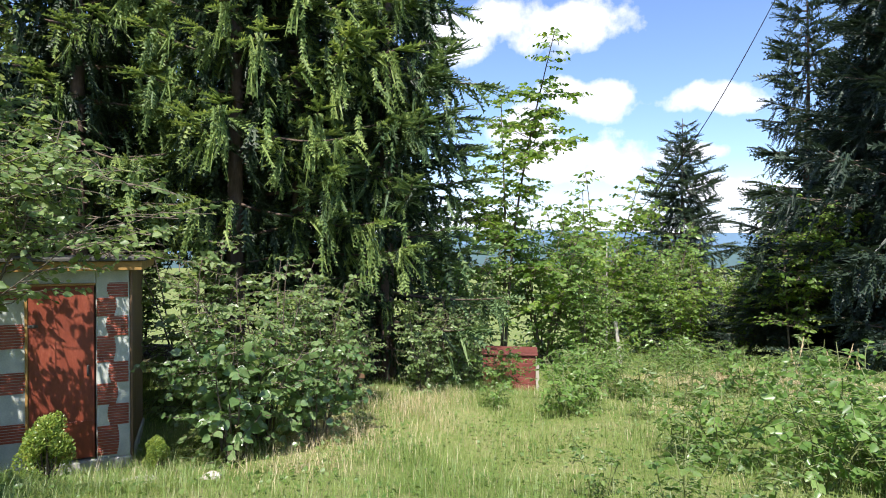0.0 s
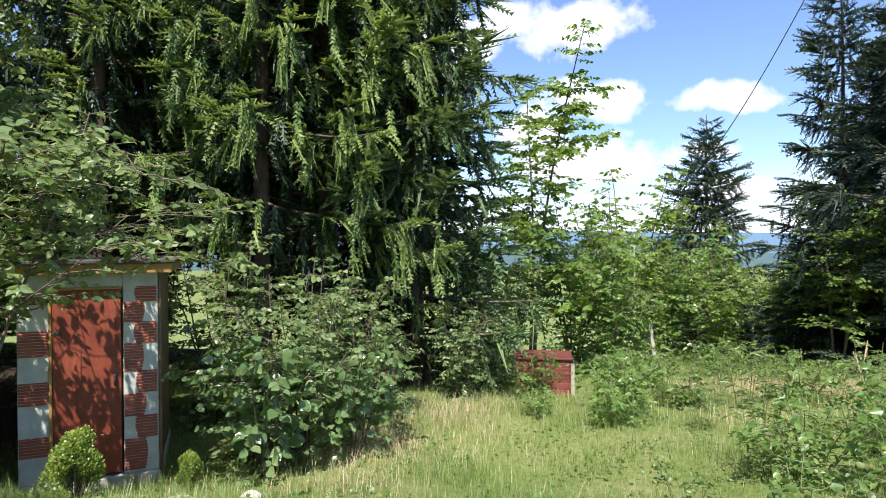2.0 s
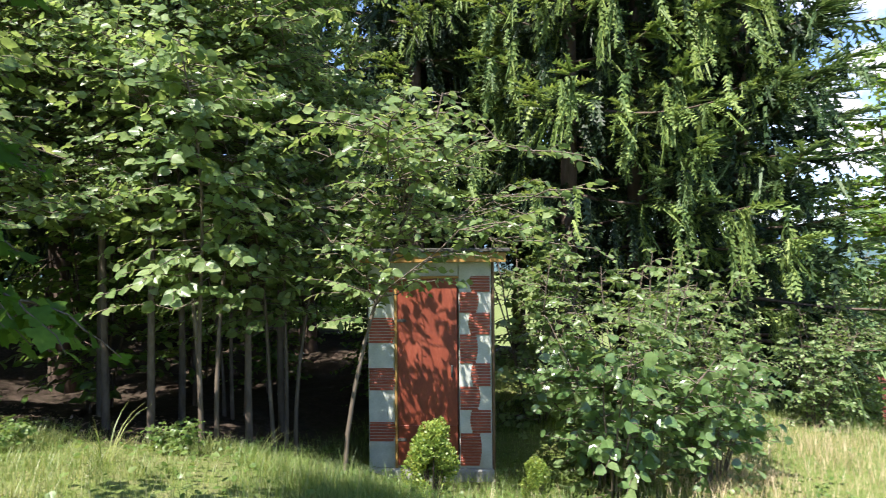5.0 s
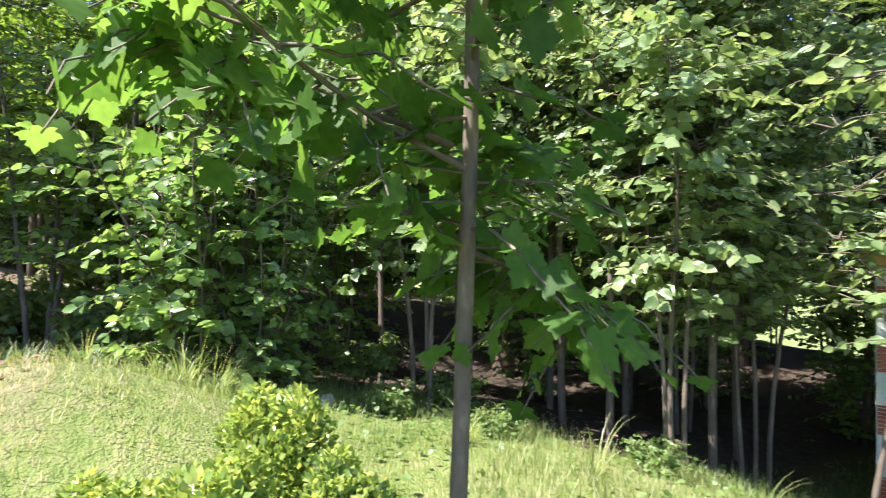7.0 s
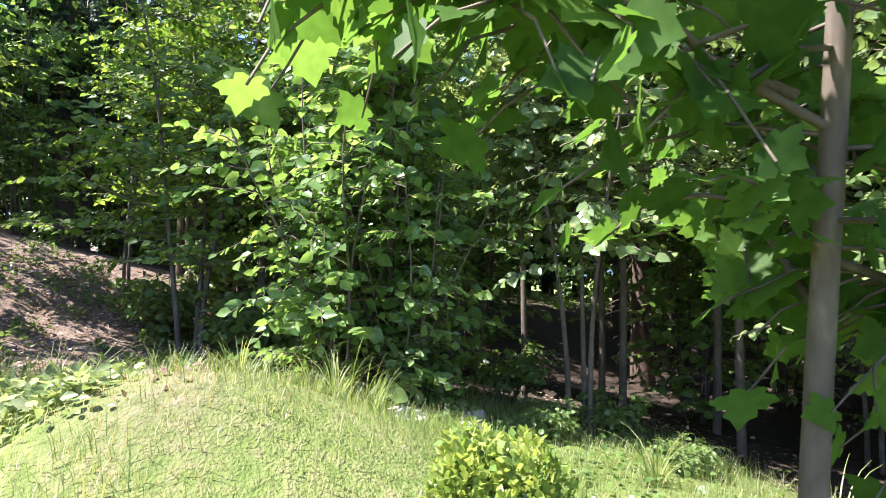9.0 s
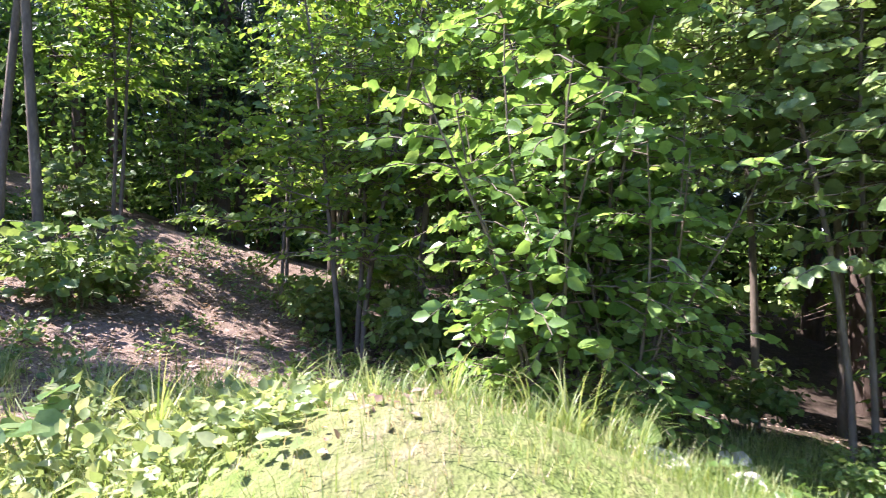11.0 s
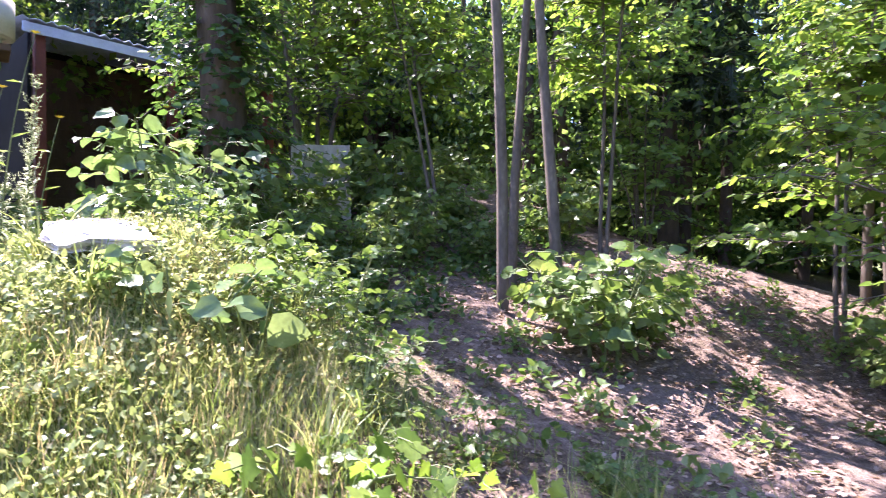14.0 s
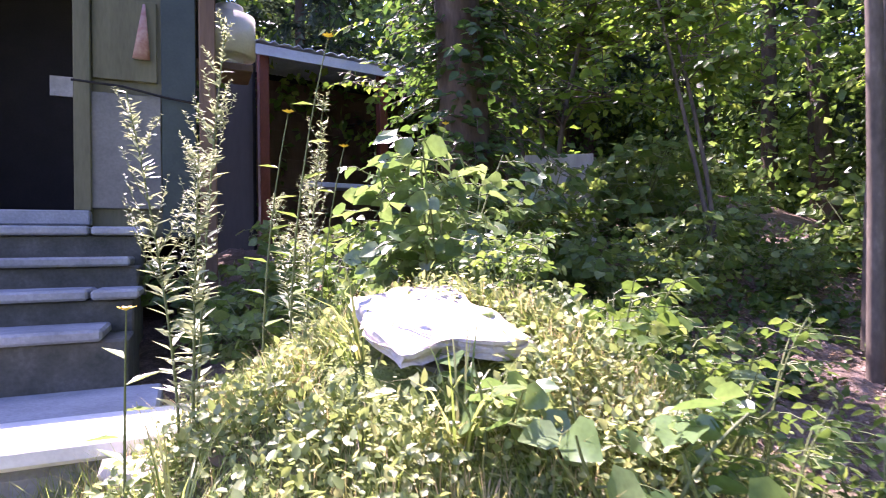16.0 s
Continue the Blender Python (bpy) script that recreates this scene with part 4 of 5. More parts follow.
    sapling = plant_of("maple_sapling", on_ground(-3.62, 1.74, 150), mp, "maple sapling with large lobed leaves and a thin trunk", "tree", names=TF)
    for seed, base, tip, n in ((41, (0, 0, 1.45), (-0.16, -0.72, 1.72), 34), (42, (0, 0, 1.2), (0.06, 0.5, 1.02), 26), (43, (0, 0, 1.9), (-0.1, -0.62, 2.15), 18)):
        for n_, me in zip(("bough", "foliage"), maple_bough(seed, base, tip, n)):
            ob = part(n_, me, None, sapling)
            ob.matrix_basis = pose(0, 0, 0, 0, 0, -150)
            if n_ == "bough":
                tagged(ob, kind="stuff")
    bx = box_meshes(28)
    for x, y, r, s in ((-3.52, 5.15, 0, 0.8), (-3.68, 1.14, 50, 0.85), (-4.12, 1.38, 120, 0.85), (-3.8, 1.52, 230, 0.75), (-3.95, 0.98, 300, 0.72), (-2.85, 5.75, 40, 0.5)):
        plant_of("box_bush", on_ground(x, y, r) @ sized(s), bx, "small yellow-tipped box bush in the lawn", "bush", "box bushes", ("stem", "foliage"))
    lt = broadleaf_meshes("light_tree", 29, 2, 8.2, 2.3, 520, OVATE, 0.16, BRIGHT, None, 0.12, 0.045, 0.055, 0.75, limb_n=14)
    plant_of("light_tree", on_ground(1.45, 14.6, 60), lt, "thin young tree with light green leaves against the sky", "tree", names=TF)
    fb = broadleaf_meshes("far_bush", 30, 9, 4.6, 1.9, 400, SMALL, 0.17, HAZEL, None, 0.02, 0.025, 0.075, 0.9)
    fb2 = (fb[0], fb[1], fb[2].copy())
    fb2[2].materials[0] = BRIGHT
    for i, (x, y, r, s) in enumerate(((2.6, 15.0, 0, 0.95), (4.0, 17.0, 50, 1.0), (5.6, 20, 120, 1.4), (7.2, 19, 200, 1.0), (6.2, 15.0, 300, 0.62), (9.0, 20, 30, 0.9), (0.2, 13.2, 70, 0.85), (10.2, 17.0, 250, 0.8), (8.2, 24, 250, 1.2), (3.6, 14.2, 10, 0.55), (12.5, 20, 160, 1.0), (8.4, 16.2, 60, 0.6))):
        plant_of("far_bush", on_ground(x, y, r) @ sized(s), fb2 if i % 3 else fb, "leafy green bush beyond the meadow", "bush", "bushes beyond the meadow", SF)
    br = broadleaf_meshes("bright_tree", 32, 3, 5.0, 1.8, 430, OVATE, 0.13, BRIGHT, None, 0.2, 0.03, 0.07, 0.8, limb_n=6)
    plant_of("young_tree", on_ground(8.1, 13.4, 0) @ sized(0.95), br, "young tree with yellow-green leaves before dark spruces", "tree", names=TF)
    plant_of("young_tree", on_ground(-12.5, -0.1, 90) @ sized(1.15), br, "young tree with yellow-green leaves in the wood", "tree", names=TF)
    su = broadleaf_meshes("sunny_tree", 40, 2, 4.6, 1.3, 190, OVATE, 0.125, BRIGHT, None, 0.40, 0.022, 0.055, 0.75, limb_n=5, flat=0.7)
    for x, y, r, s in ((-10.6, -4.3, 0, 0.95), (-11.6, -2.9, 120, 1.05), (-10.9, -0.7, 250, 0.95)):
        plant_of("young_tree", on_ground(x, y, r) @ sized(s), su, "young tree with sunlit yellow-green leaves on thin stems", "tree", "young trees on the bank", TF)
    plant_of("young_tree", on_ground(-9.6, 0.2, 140) @ sized(0.95), br, "young tree with yellow-green leaves in the wood", "tree", names=TF)
    plant_of("young_tree", on_ground(-10.4, 2.5, 310) @ sized(1.0), br, "young tree with yellow-green leaves in the wood", "tree", names=TF)
    plant_of("young_tree", on_ground(-10.8, -6.4, 200) @ sized(1.15), br, "young tree with yellow-green leaves in the wood", "tree", names=TF)


bushes()


def background_meshes(seed, h, leaf=0.155, n=2600):
    """A tree of the wood behind: trunk and a lumpy mass of leaves down to the ground."""
    rng = np.random.default_rng(seed)
    wood = tube([(0, 0, -0.3), (rng.normal(0, 0.25), rng.normal(0, 0.25), h * 0.5), (0, 0, h)], [0.14, 0.1, 0.02], 6)
    lump = rng.normal(0, 1, (20, 3)) * (1.4, 1.4, h * 0.28)
    p = lump[rng.integers(0, 20, n)] + rng.normal(0, 1, (n, 3)) * (0.45, 0.45, 0.17) + (0, 0, h * 0.42)
    p[:, 2] = np.where(p[:, 2] < 0.2, rng.uniform(0.1, 2.0, n), p[:, 2])
    out = p * (1, 1, 0)
    V = strew(*SMALL, p, frames_for(rng.normal(0, 1, p.shape), rng.normal(0, 0.6, p.shape) + out * 0.4 + (0, 0, 0.8)), leaf * rng.uniform(0.65, 1.35, n))
    return mesh_of("background_trunk", wood[0], [wood[1]], BARK, True), mesh_of("background_foliage", V[0], [V[1]], BRIGHT if seed in (71, 73) else HAZEL if seed == 72 else MAPLE)


def far_wood():
    kinds = [background_meshes(70 + i, h) for i, h in enumerate((6, 7.5, 9, 7))]
    outer = [background_meshes(80, 9, 0.38, 1100), background_meshes(82, 11, 0.38, 1200)]
    rng = np.random.default_rng(77)
    for i in range(64):
        a = radians(32 + 138 * (i + 0.5) / 64)
        d = rng.uniform(21, 27)
        x, y = -3.5 - d * np.sin(a), d * np.cos(a)
        plant_of("background_tree", on_ground(x, y, rng.uniform(0, 360)) @ sized(1.25, 1.0), outer[i % 2], "dark leafy tree closing the wood behind", "tree", "trees deep in the wood", BF)
    for _ in range(84):
        a = rng.uniform(radians(33), radians(146))
        d = rng.uniform(13, 30 if a < 1.7 else 21)
        x, y = -3.5 - d * np.sin(a), d * np.cos(a)
        if x > -7 and y > 0 or (-16 < x < -3 and -16 < y < -5.5) or (x > -10.5 and y > 9):
            continue
        plant_of("background_tree", on_ground(x, y, rng.uniform(0, 360)), kinds[rng.integers(0, 4)], "leafy green tree deep in the wood", "tree", "trees deep in the wood", BF)
    for x, y, k in ((-9.2, -12.6, 1), (-11.2, -12.0, 2), (-13.2, -10.2, 0), (-12.6, -8.4, 3)):
        plant_of("background_tree", on_ground(x, y, 40 * k), kinds[k], "leafy green tree behind the open store", "tree", "trees deep in the wood", BF)


far_wood()

# ---- the house with its steps ----
# Dark grey stands in for shade on the risers; the propping stones share it.
DARK_GREY = surface("shade_dark_grey", [(0.3, (0.05, 0.055, 0.04)), (0.55, (0.10, 0.10, 0.08)), (0.78, (0.18, 0.17, 0.15))], 7, 0.95, 0.6)
RENDER_GREY = surface("grey_painted_panel", [(0.3, (0.11, 0.11, 0.095)), (0.55, (0.17, 0.17, 0.145)), (0.78, (0.24, 0.235, 0.205))], 4, 0.75, 0.3)
TEAL = surface("dark_teal_paint", [(0.3, (0.022, 0.036, 0.028)), (0.7, (0.045, 0.065, 0.050))], 6, 0.6, 0.2)
OLIVE = surface("olive_board", [(0.3, (0.07, 0.07, 0.03)), (0.7, (0.15, 0.14, 0.07))], 6, 0.7, 0.3, (1, 1, 0.2))
SLAB = surface("grey_stone_slab", [(0.3, (0.17, 0.18, 0.18)), (0.55, (0.28, 0.29, 0.29)), (0.78, (0.42, 0.43, 0.43))], 5, 0.85, 0.5, per_object=0.2)
PALE_SLAB = surface("pale_concrete_kerb", [(0.3, (0.55, 0.53, 0.49)), (0.55, (0.70, 0.68, 0.63)), (0.78, (0.80, 0.78, 0.74))], 7, 0.9, 0.4)
# Near-black: shade painted into rooms and side walls, also pipe and cable black.
DARK = surface("shade_and_black_parts", [(0.3, (0.009, 0.008, 0.007)), (0.7, (0.022, 0.019, 0.017))], 5, 0.9, 0.1)
TANK = surface("off_white_plastic", [(0.3, (0.52, 0.50, 0.44)), (0.7, (0.70, 0.68, 0.62))], 5, 0.4, 0.1)
TIN = surface("pale_corrugated_sheet", [(0.3, (0.40, 0.43, 0.50)), (0.7, (0.60, 0.63, 0.70))], 3, 0.45, 0.15, fine=30)
PINK = surface("faded_pink_cloth", [(0.3, (0.26, 0.10, 0.08)), (0.7, (0.44, 0.32, 0.27))], 12, 0.9, 0.2)
PAPER = surface("aged_notice", [(0.3, (0.45, 0.45, 0.42)), (0.7, (0.70, 0.70, 0.66))], 20, 0.7, 0.1)
ROCK = surface("pinkish_rock", [(0.3, (0.30, 0.26, 0.24)), (0.5, (0.48, 0.43, 0.40)), (0.7, (0.66, 0.61, 0.57))], 9, 0.9, 0.9, fine=80)
GREYWOOD = surface("weathered_wood", [(0.3, (0.28, 0.25, 0.20)), (0.55, (0.42, 0.39, 0.33)), (0.8, (0.58, 0.54, 0.47))], 8, 0.85, 0.5, (1, 1, 0.15))
HOUSE = pose(-6.18, -6.67, 0, 0, 0, 158.8)


def build_house():
    h = thing("house", HOUSE, "old house with a dark open doorway and patched panel walls", "house")
    part("wall", boxed(0.05, 0.06, 2.0, 0.74, 0.20, 4.25, 0.01), OLIVE, h, "front wall of dull olive boards")
    part("wall", boxed(-4.2, 0.06, 1.2, -1.15, 0.20, 4.25, 0.01), RENDER_GREY, h)
    part("wall", boxed(-1.15, 0.06, 4.08, 0.05, 0.20, 4.25, 0.01), OLIVE, h)
    # Side and inner walls take DARK so their shade sits in the colour.
    part("wall", boxed(0.60, 0.20, 1.2, 0.74, 3.6, 4.25, 0.01), DARK, h, "side wall with its shade painted near-black")
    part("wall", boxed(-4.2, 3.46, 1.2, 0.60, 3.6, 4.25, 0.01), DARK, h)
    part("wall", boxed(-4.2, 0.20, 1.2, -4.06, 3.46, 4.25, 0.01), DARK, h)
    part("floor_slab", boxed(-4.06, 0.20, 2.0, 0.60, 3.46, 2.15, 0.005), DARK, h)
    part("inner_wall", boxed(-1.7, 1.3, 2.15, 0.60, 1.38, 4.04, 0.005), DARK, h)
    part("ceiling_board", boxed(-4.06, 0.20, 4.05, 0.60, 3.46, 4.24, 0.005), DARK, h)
    part("sill", boxed(-1.25, -0.05, 2.08, 0.12, 0.30, 2.17, 0.008), SLAB, h, "worn stone door sill")
    part("panel", boxed(0.055, 0.028, 2.19, 0.52, 0.058, 2.93, 0.004), RENDER_GREY, h, "light grey lower panel")
    part("panel", boxed(0.13, 0.034, 3.02, 0.50, 0.058, 3.55, 0.004), OLIVE, h)
    part("panel", boxed(0.525, 0.03, 2.0, 0.735, 0.058, 3.62, 0.004), TEAL, h, "dark teal painted strip")
    part("door_jamb", boxed(0.03, 0.0, 2.17, 0.125, 0.057, 4.08, 0.006), OLIVE, h, "dull olive door jamb")
    part("corner_post", boxed(0.755, -0.02, 1.4, 0.86, 0.09, 4.25, 0.008), BROWN, h, "dark brown corner post")
    v, f = tube([(0.02, 0.0, 2.985), (0.3, 0.0, 2.97), (0.56, 0.0, 2.92), (0.72, 0.0, 2.90)], [0.008] * 4, 6)
    part("pipe", mesh_of("pipe", v, [f], DARK, True), None, h, "thin dark pipe along the wall")
    part("roof", boxed(-4.4, -0.06, 4.255, 0.95, 3.9, 4.34, 0.01), ROOFING, h, "dark overhanging roof edge")
    n = tagged(new("notice", bm_mesh("notice", boxed(-0.32, 1.283, 3.18, -0.02, 1.297, 3.34, 0.002), PAPER)), "pale creased notice pinned inside the doorway", "notice")
    n.matrix_world = HOUSE
    bm = bmesh.new()
    bmesh.ops.create_cone(bm, cap_ends=True, segments=10, radius1=0.055, radius2=0.008, depth=0.36)
    for v in bm.verts:
        v.co.y *= 0.35
    p = tagged(new("hanging_pennant", bm_mesh("hanging_pennant", bm, PINK, True)), "faded red and white pennant hung on the wall", "pennant")
    p.matrix_world = HOUSE @ pose(0.42, 0.008, 3.34, 0, 3, 0)
    # steps
    st = thing("stone_steps", HOUSE, "worn grey stone steps rising to the doorway", "steps", kind="")
    for i, (y, z) in enumerate(((-1.29, 1.56), (-0.96, 1.72), (-0.63, 1.88), (-0.30, 2.06))):
        # riser colour is darkened to paint the shade of its sunless face
        part("riser", boxed(-1.6, y + 0.05, z - 0.5, 0.42, y + 0.39, z - 0.052, 0.01), DARK_GREY, st, "riser darkened to paint in its shade")
        x = -1.6
        rng = random.Random(40 + i)
        while x < 0.3:
            w = min(rng.uniform(0.5, 0.8), 0.46 - x)
            part("tread", boxed(x, y, z - 0.05, x + w - 0.012, y + 0.36, z + rng.uniform(-0.006, 0.006), 0.012), SLAB, st)
            x += w
    for x0, x1 in ((-1.6, -0.72), (-0.70, -0.1), (-0.08, 0.56)):
        part("landing_slab", boxed(x0, -1.72, 1.22, x1, -1.25, 1.30, 0.012), SLAB, st)
    k = tagged(new("kerb_slab", bm_mesh("kerb_slab", boxed(-1.7, -2.10, 1.235, 0.74, -1.735, 1.305, 0.015), PALE_SLAB)), "pale concrete slab before the steps", "slab")
    k.matrix_world = HOUSE
    bed = tagged(new("foundation", bm_mesh("foundation", boxed(-1.75, -2.02, 0.6, 0.68, -1.3, 1.215, 0.03), CONCRETE)), "rough stony footing under the slabs", "footing", kind="structure")
    bed.matrix_world = HOUSE


build_house()


def build_tank():
    bm = bmesh.new()
    bmesh.ops.create_cone(bm, cap_ends=True, segments=28, radius1=0.2, radius2=0.2, depth=0.5)
    ends = [e for e in bm.edges if abs(e.verts[0].co.z - e.verts[1].co.z) < 1e-4]
    bmesh.ops.bevel(bm, geom=ends, offset=0.09, segments=4, affect="EDGES")
    t = thing("water_tank", HOUSE @ pose(1.0, 0.75, 3.63), "off-white rounded water tank on a bracket of the wall", "tank")
    ob = part("drum", bm, TANK, t, smooth=True)
    ob.matrix_basis = pose(0, 0, 0, 0, 0, 20)
    part("bracket", boxed(-0.262, -0.2, -0.312, 0.16, 0.2, -0.252, 0.006), BROWN, t)


build_tank()


def build_leanto():
    """An open store with a corrugated roof, its front along x."""
    L = pose(-8.75, -9.19, 0, 0, 0, 169.0)
    t = thing("open_store", L, "open timber store under a pale corrugated roof", "store")
    n = 60
    xs = np.linspace(-0.15, 3.4, n)
    front = np.stack([xs, np.full(n, -0.25), 4.47 + 0.025 * np.cos(xs * 2 * np.pi / 0.15)], -1)
    back = front + (0, 2.6, 0.42)
    lo = np.concatenate([front, back]) - (0, 0, 0.012)
    V = np.concatenate([front, back, lo])
    k = np.arange(n - 1)
    F = np.concatenate([np.stack([k, k + 1, k + 1 + n, k + n], -1), np.stack([k + 2 * n + 1, k + 2 * n, k + 3 * n, k + 3 * n + 1], -1), np.stack([k + 1, k, k + 2 * n, k + 2 * n + 1], -1)])
    part("roof_sheet", mesh_of("roof_sheet", V, [F], TIN, True), None, t, "pale blue-grey corrugated sheet")
    part("fascia", boxed(-0.15, -0.22, 4.30, 3.4, -0.19, 4.43, 0.005), TIN, t, "pale grey edge board")
    for x in (0.0, 1.65, 3.25):
        part("post", boxed(x, -0.12, 1.5, x + 0.12, 0.0, 4.44, 0.006), DOOR_RED, t, "red-brown timber post")
    # Near-black sheet behind the boards and left side wall paint the store's shade.
    part("shade_backing", boxed(0.0, 2.24, 1.6, 3.4, 2.26, 4.85, 0.004), DARK, t)
    for i in range(19):
        part("board", boxed(0.05, 2.2, 1.7 + i * 0.16, 3.35, 2.23, 1.7 + i * 0.16 + 0.159, 0.002), BROWN, t)
    part("side_wall", boxed(3.28, 0.0, 1.5, 3.34, 2.2, 4.4, 0.005), BROWN, t)
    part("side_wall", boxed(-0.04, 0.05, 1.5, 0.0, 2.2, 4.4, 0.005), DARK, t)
    b = thing("bench", L @ pose(0.5, -0.4, 0), "low bench with a pale plank top", "bench")
    part("plank", boxed(0, 0, 2.72, 1.3, 0.32, 2.78, 0.006), TIN, b, "pale weathered plank")
    for x in (0.08, 1.16):
        part("leg", boxed(x, 0.03, 1.5, x + 0.06, 0.29, 2.718, 0.004), BROWN, b)


build_leanto()


def wood_things():
    """A pale sheet and a bench among the trees beyond the bank."""
    z = ground_at(-10.15, -5.72)
    p = tagged(new("plywood_sheet", bm_mesh("plywood_sheet", boxed(-0.34, -0.012, 0, 0.34, 0.012, 0.98, 0.003), GREYWOOD)), "pale weathered sheet leaning among the trees", "sheet")
    p.matrix_world = pose(-10.15, -5.72, z - 0.02, -6, 0, 130)
    z = ground_at(-16.7, -9.2)
    b = thing("bench", pose(-16.7, -9.2, z, 0, 0, 92), "low bench with a pale plank top up the slope", "bench")
    part("plank", boxed(-0.55, -0.18, 0.46, 0.55, 0.18, 0.56, 0.008), TIN, b, "pale weathered plank")
    for x in (-0.45, 0.39):
        part("leg", boxed(x, -0.15, -0.2, x + 0.07, 0.15, 0.458, 0.004), BROWN, b)


wood_things()


def build_rock():
    bm = bmesh.new()
    bmesh.ops.create_cube(bm, size=1)
    bmesh.ops.subdivide_edges(bm, edges=bm.edges[:], cuts=9, use_grid_fill=True)
    for v in bm.verts:
        c = v.co
        a = math.atan2(c.y, c.x)
        edge = 1 + 0.10 * math.sin(3 * a + 1) + 0.06 * math.sin(7 * a)
        v.co = Vector((c.x * 0.37 * edge, c.y * 0.52 * edge, c.z * 0.05)) + 0.022 * noise.noise_vector(c * 3) + 0.008 * noise.noise_vector(c * 9)
    r = tagged(new("stone_slab", bm_mesh("stone_slab", bm, ROCK)), "pale flat stone slab lying in the weeds", "stone")
    r.matrix_world = pose(-6.5, -3.79, 1.67, -13, 3, -23)


build_rock()


def under_stones():
    rng = random.Random(4)
    for x, y, s in ((-6.46, -3.68, 0.10), (-6.60, -3.92, 0.12), (-6.42, -3.86, 0.09)):
        bm = bmesh.new()
        bmesh.ops.create_icosphere(bm, subdivisions=2, radius=s)
        for v in bm.verts:
            v.co = Vector((v.co.x, v.co.y, v.co.z * 0.75)) + 0.06 * noise.noise_vector(v.co * 6 + Vector((x, y, 0)))
        o = tagged(new("field_stone", bm_mesh("field_stone", bm, DARK_GREY)), "rough grey stone propping the flat slab", "stone", "stones under the slab")
        o.matrix_world = pose(x, y, 1.60 - s * 0.75, 0, 0, rng.uniform(0, 360))


under_stones()

# ---- things in the meadow ----
CRATE = surface("faded_red_boards", [(0.3, (0.085, 0.02, 0.014)), (0.55, (0.16, 0.036, 0.026)), (0.8, (0.25, 0.09, 0.07))], 7, 0.7, 0.4, (0.2, 1, 1), per_object=0.25)


def meadow_things():
    c = thing("board_box", on_ground(1.3, 11.8, -8, 0.06) @ sized(0.88), "red board box with a pale corner post", "box")
    for i in range(5):
        part("board", boxed(-0.55, 0, 0.05 + i * 0.165, 0.62, 0.03, 0.05 + i * 0.165 + 0.158, 0.005), CRATE, c)
        part("board", boxed(0.62, 0.0, 0.05 + i * 0.165, 0.65, 0.9, 0.05 + i * 0.165 + 0.158, 0.005), CRATE, c)
    part("lid", boxed(-0.6, -0.04, 0.88, 0.70, 0.95, 0.92, 0.006), CRATE, c)
    part("post", boxed(0.655, -0.03, -0.1, 0.73, 0.04, 0.80, 0.006), GREYWOOD, c, "pale corner post")
    b = thing("plank_bench", on_ground(-2.0, 9.6, 4), "dark low plank bench under the spruces", "bench")
    part("plank", boxed(-0.5, 0, 0.42, 0.75, 0.35, 0.48, 0.008), BROWN, b)
    part("panel", boxed(-0.45, 0.04, 0.05, 0.7, 0.07, 0.41, 0.006), BROWN, b)
    for x in (-0.4, 0.58):
        part("leg", boxed(x, 0.08, -0.1, x + 0.07, 0.28, 0.418, 0.004), BROWN, b)
    s = tagged(new("stake", bm_mesh("stake", boxed(-0.04, -0.03, -0.2, 0.04, 0.03, 1.15, 0.008), GREYWOOD)), "pale leaning wooden stake in the grass", "stake")
    s.matrix_world = on_ground(4.2, 13.7, 0) @ pose(0, 0, 0, 0, -7, 0)
    z = ground_at(5.2, 18.5)
    v, f = tube([(5.2, 18.5, z - 0.2), (5.21, 18.5, z + 2.0), (5.19, 18.5, 1.75)], [0.03, 0.028, 0.025], 8)
    tagged(new("pole", mesh_of("pole", v, [f], GREYWOOD, True)), "thin pale pole among the bushes", "pole")
    tt = np.linspace(0, 1, 20)
    a, e = np.array([6.9, 20.5, 2.6]), np.array([9.6, 16.5, 8.8])
    pts = a + (e - a) * tt[:, None]
    pts[:, 2] -= 0.5 * np.sin(np.pi * tt)
    v, f = tube(pts, [0.014] * 20, 5)
    tagged(new("cable", mesh_of("cable", v, [f], DARK, True)), "dark cable slung up across the sky", "cable")


meadow_things()


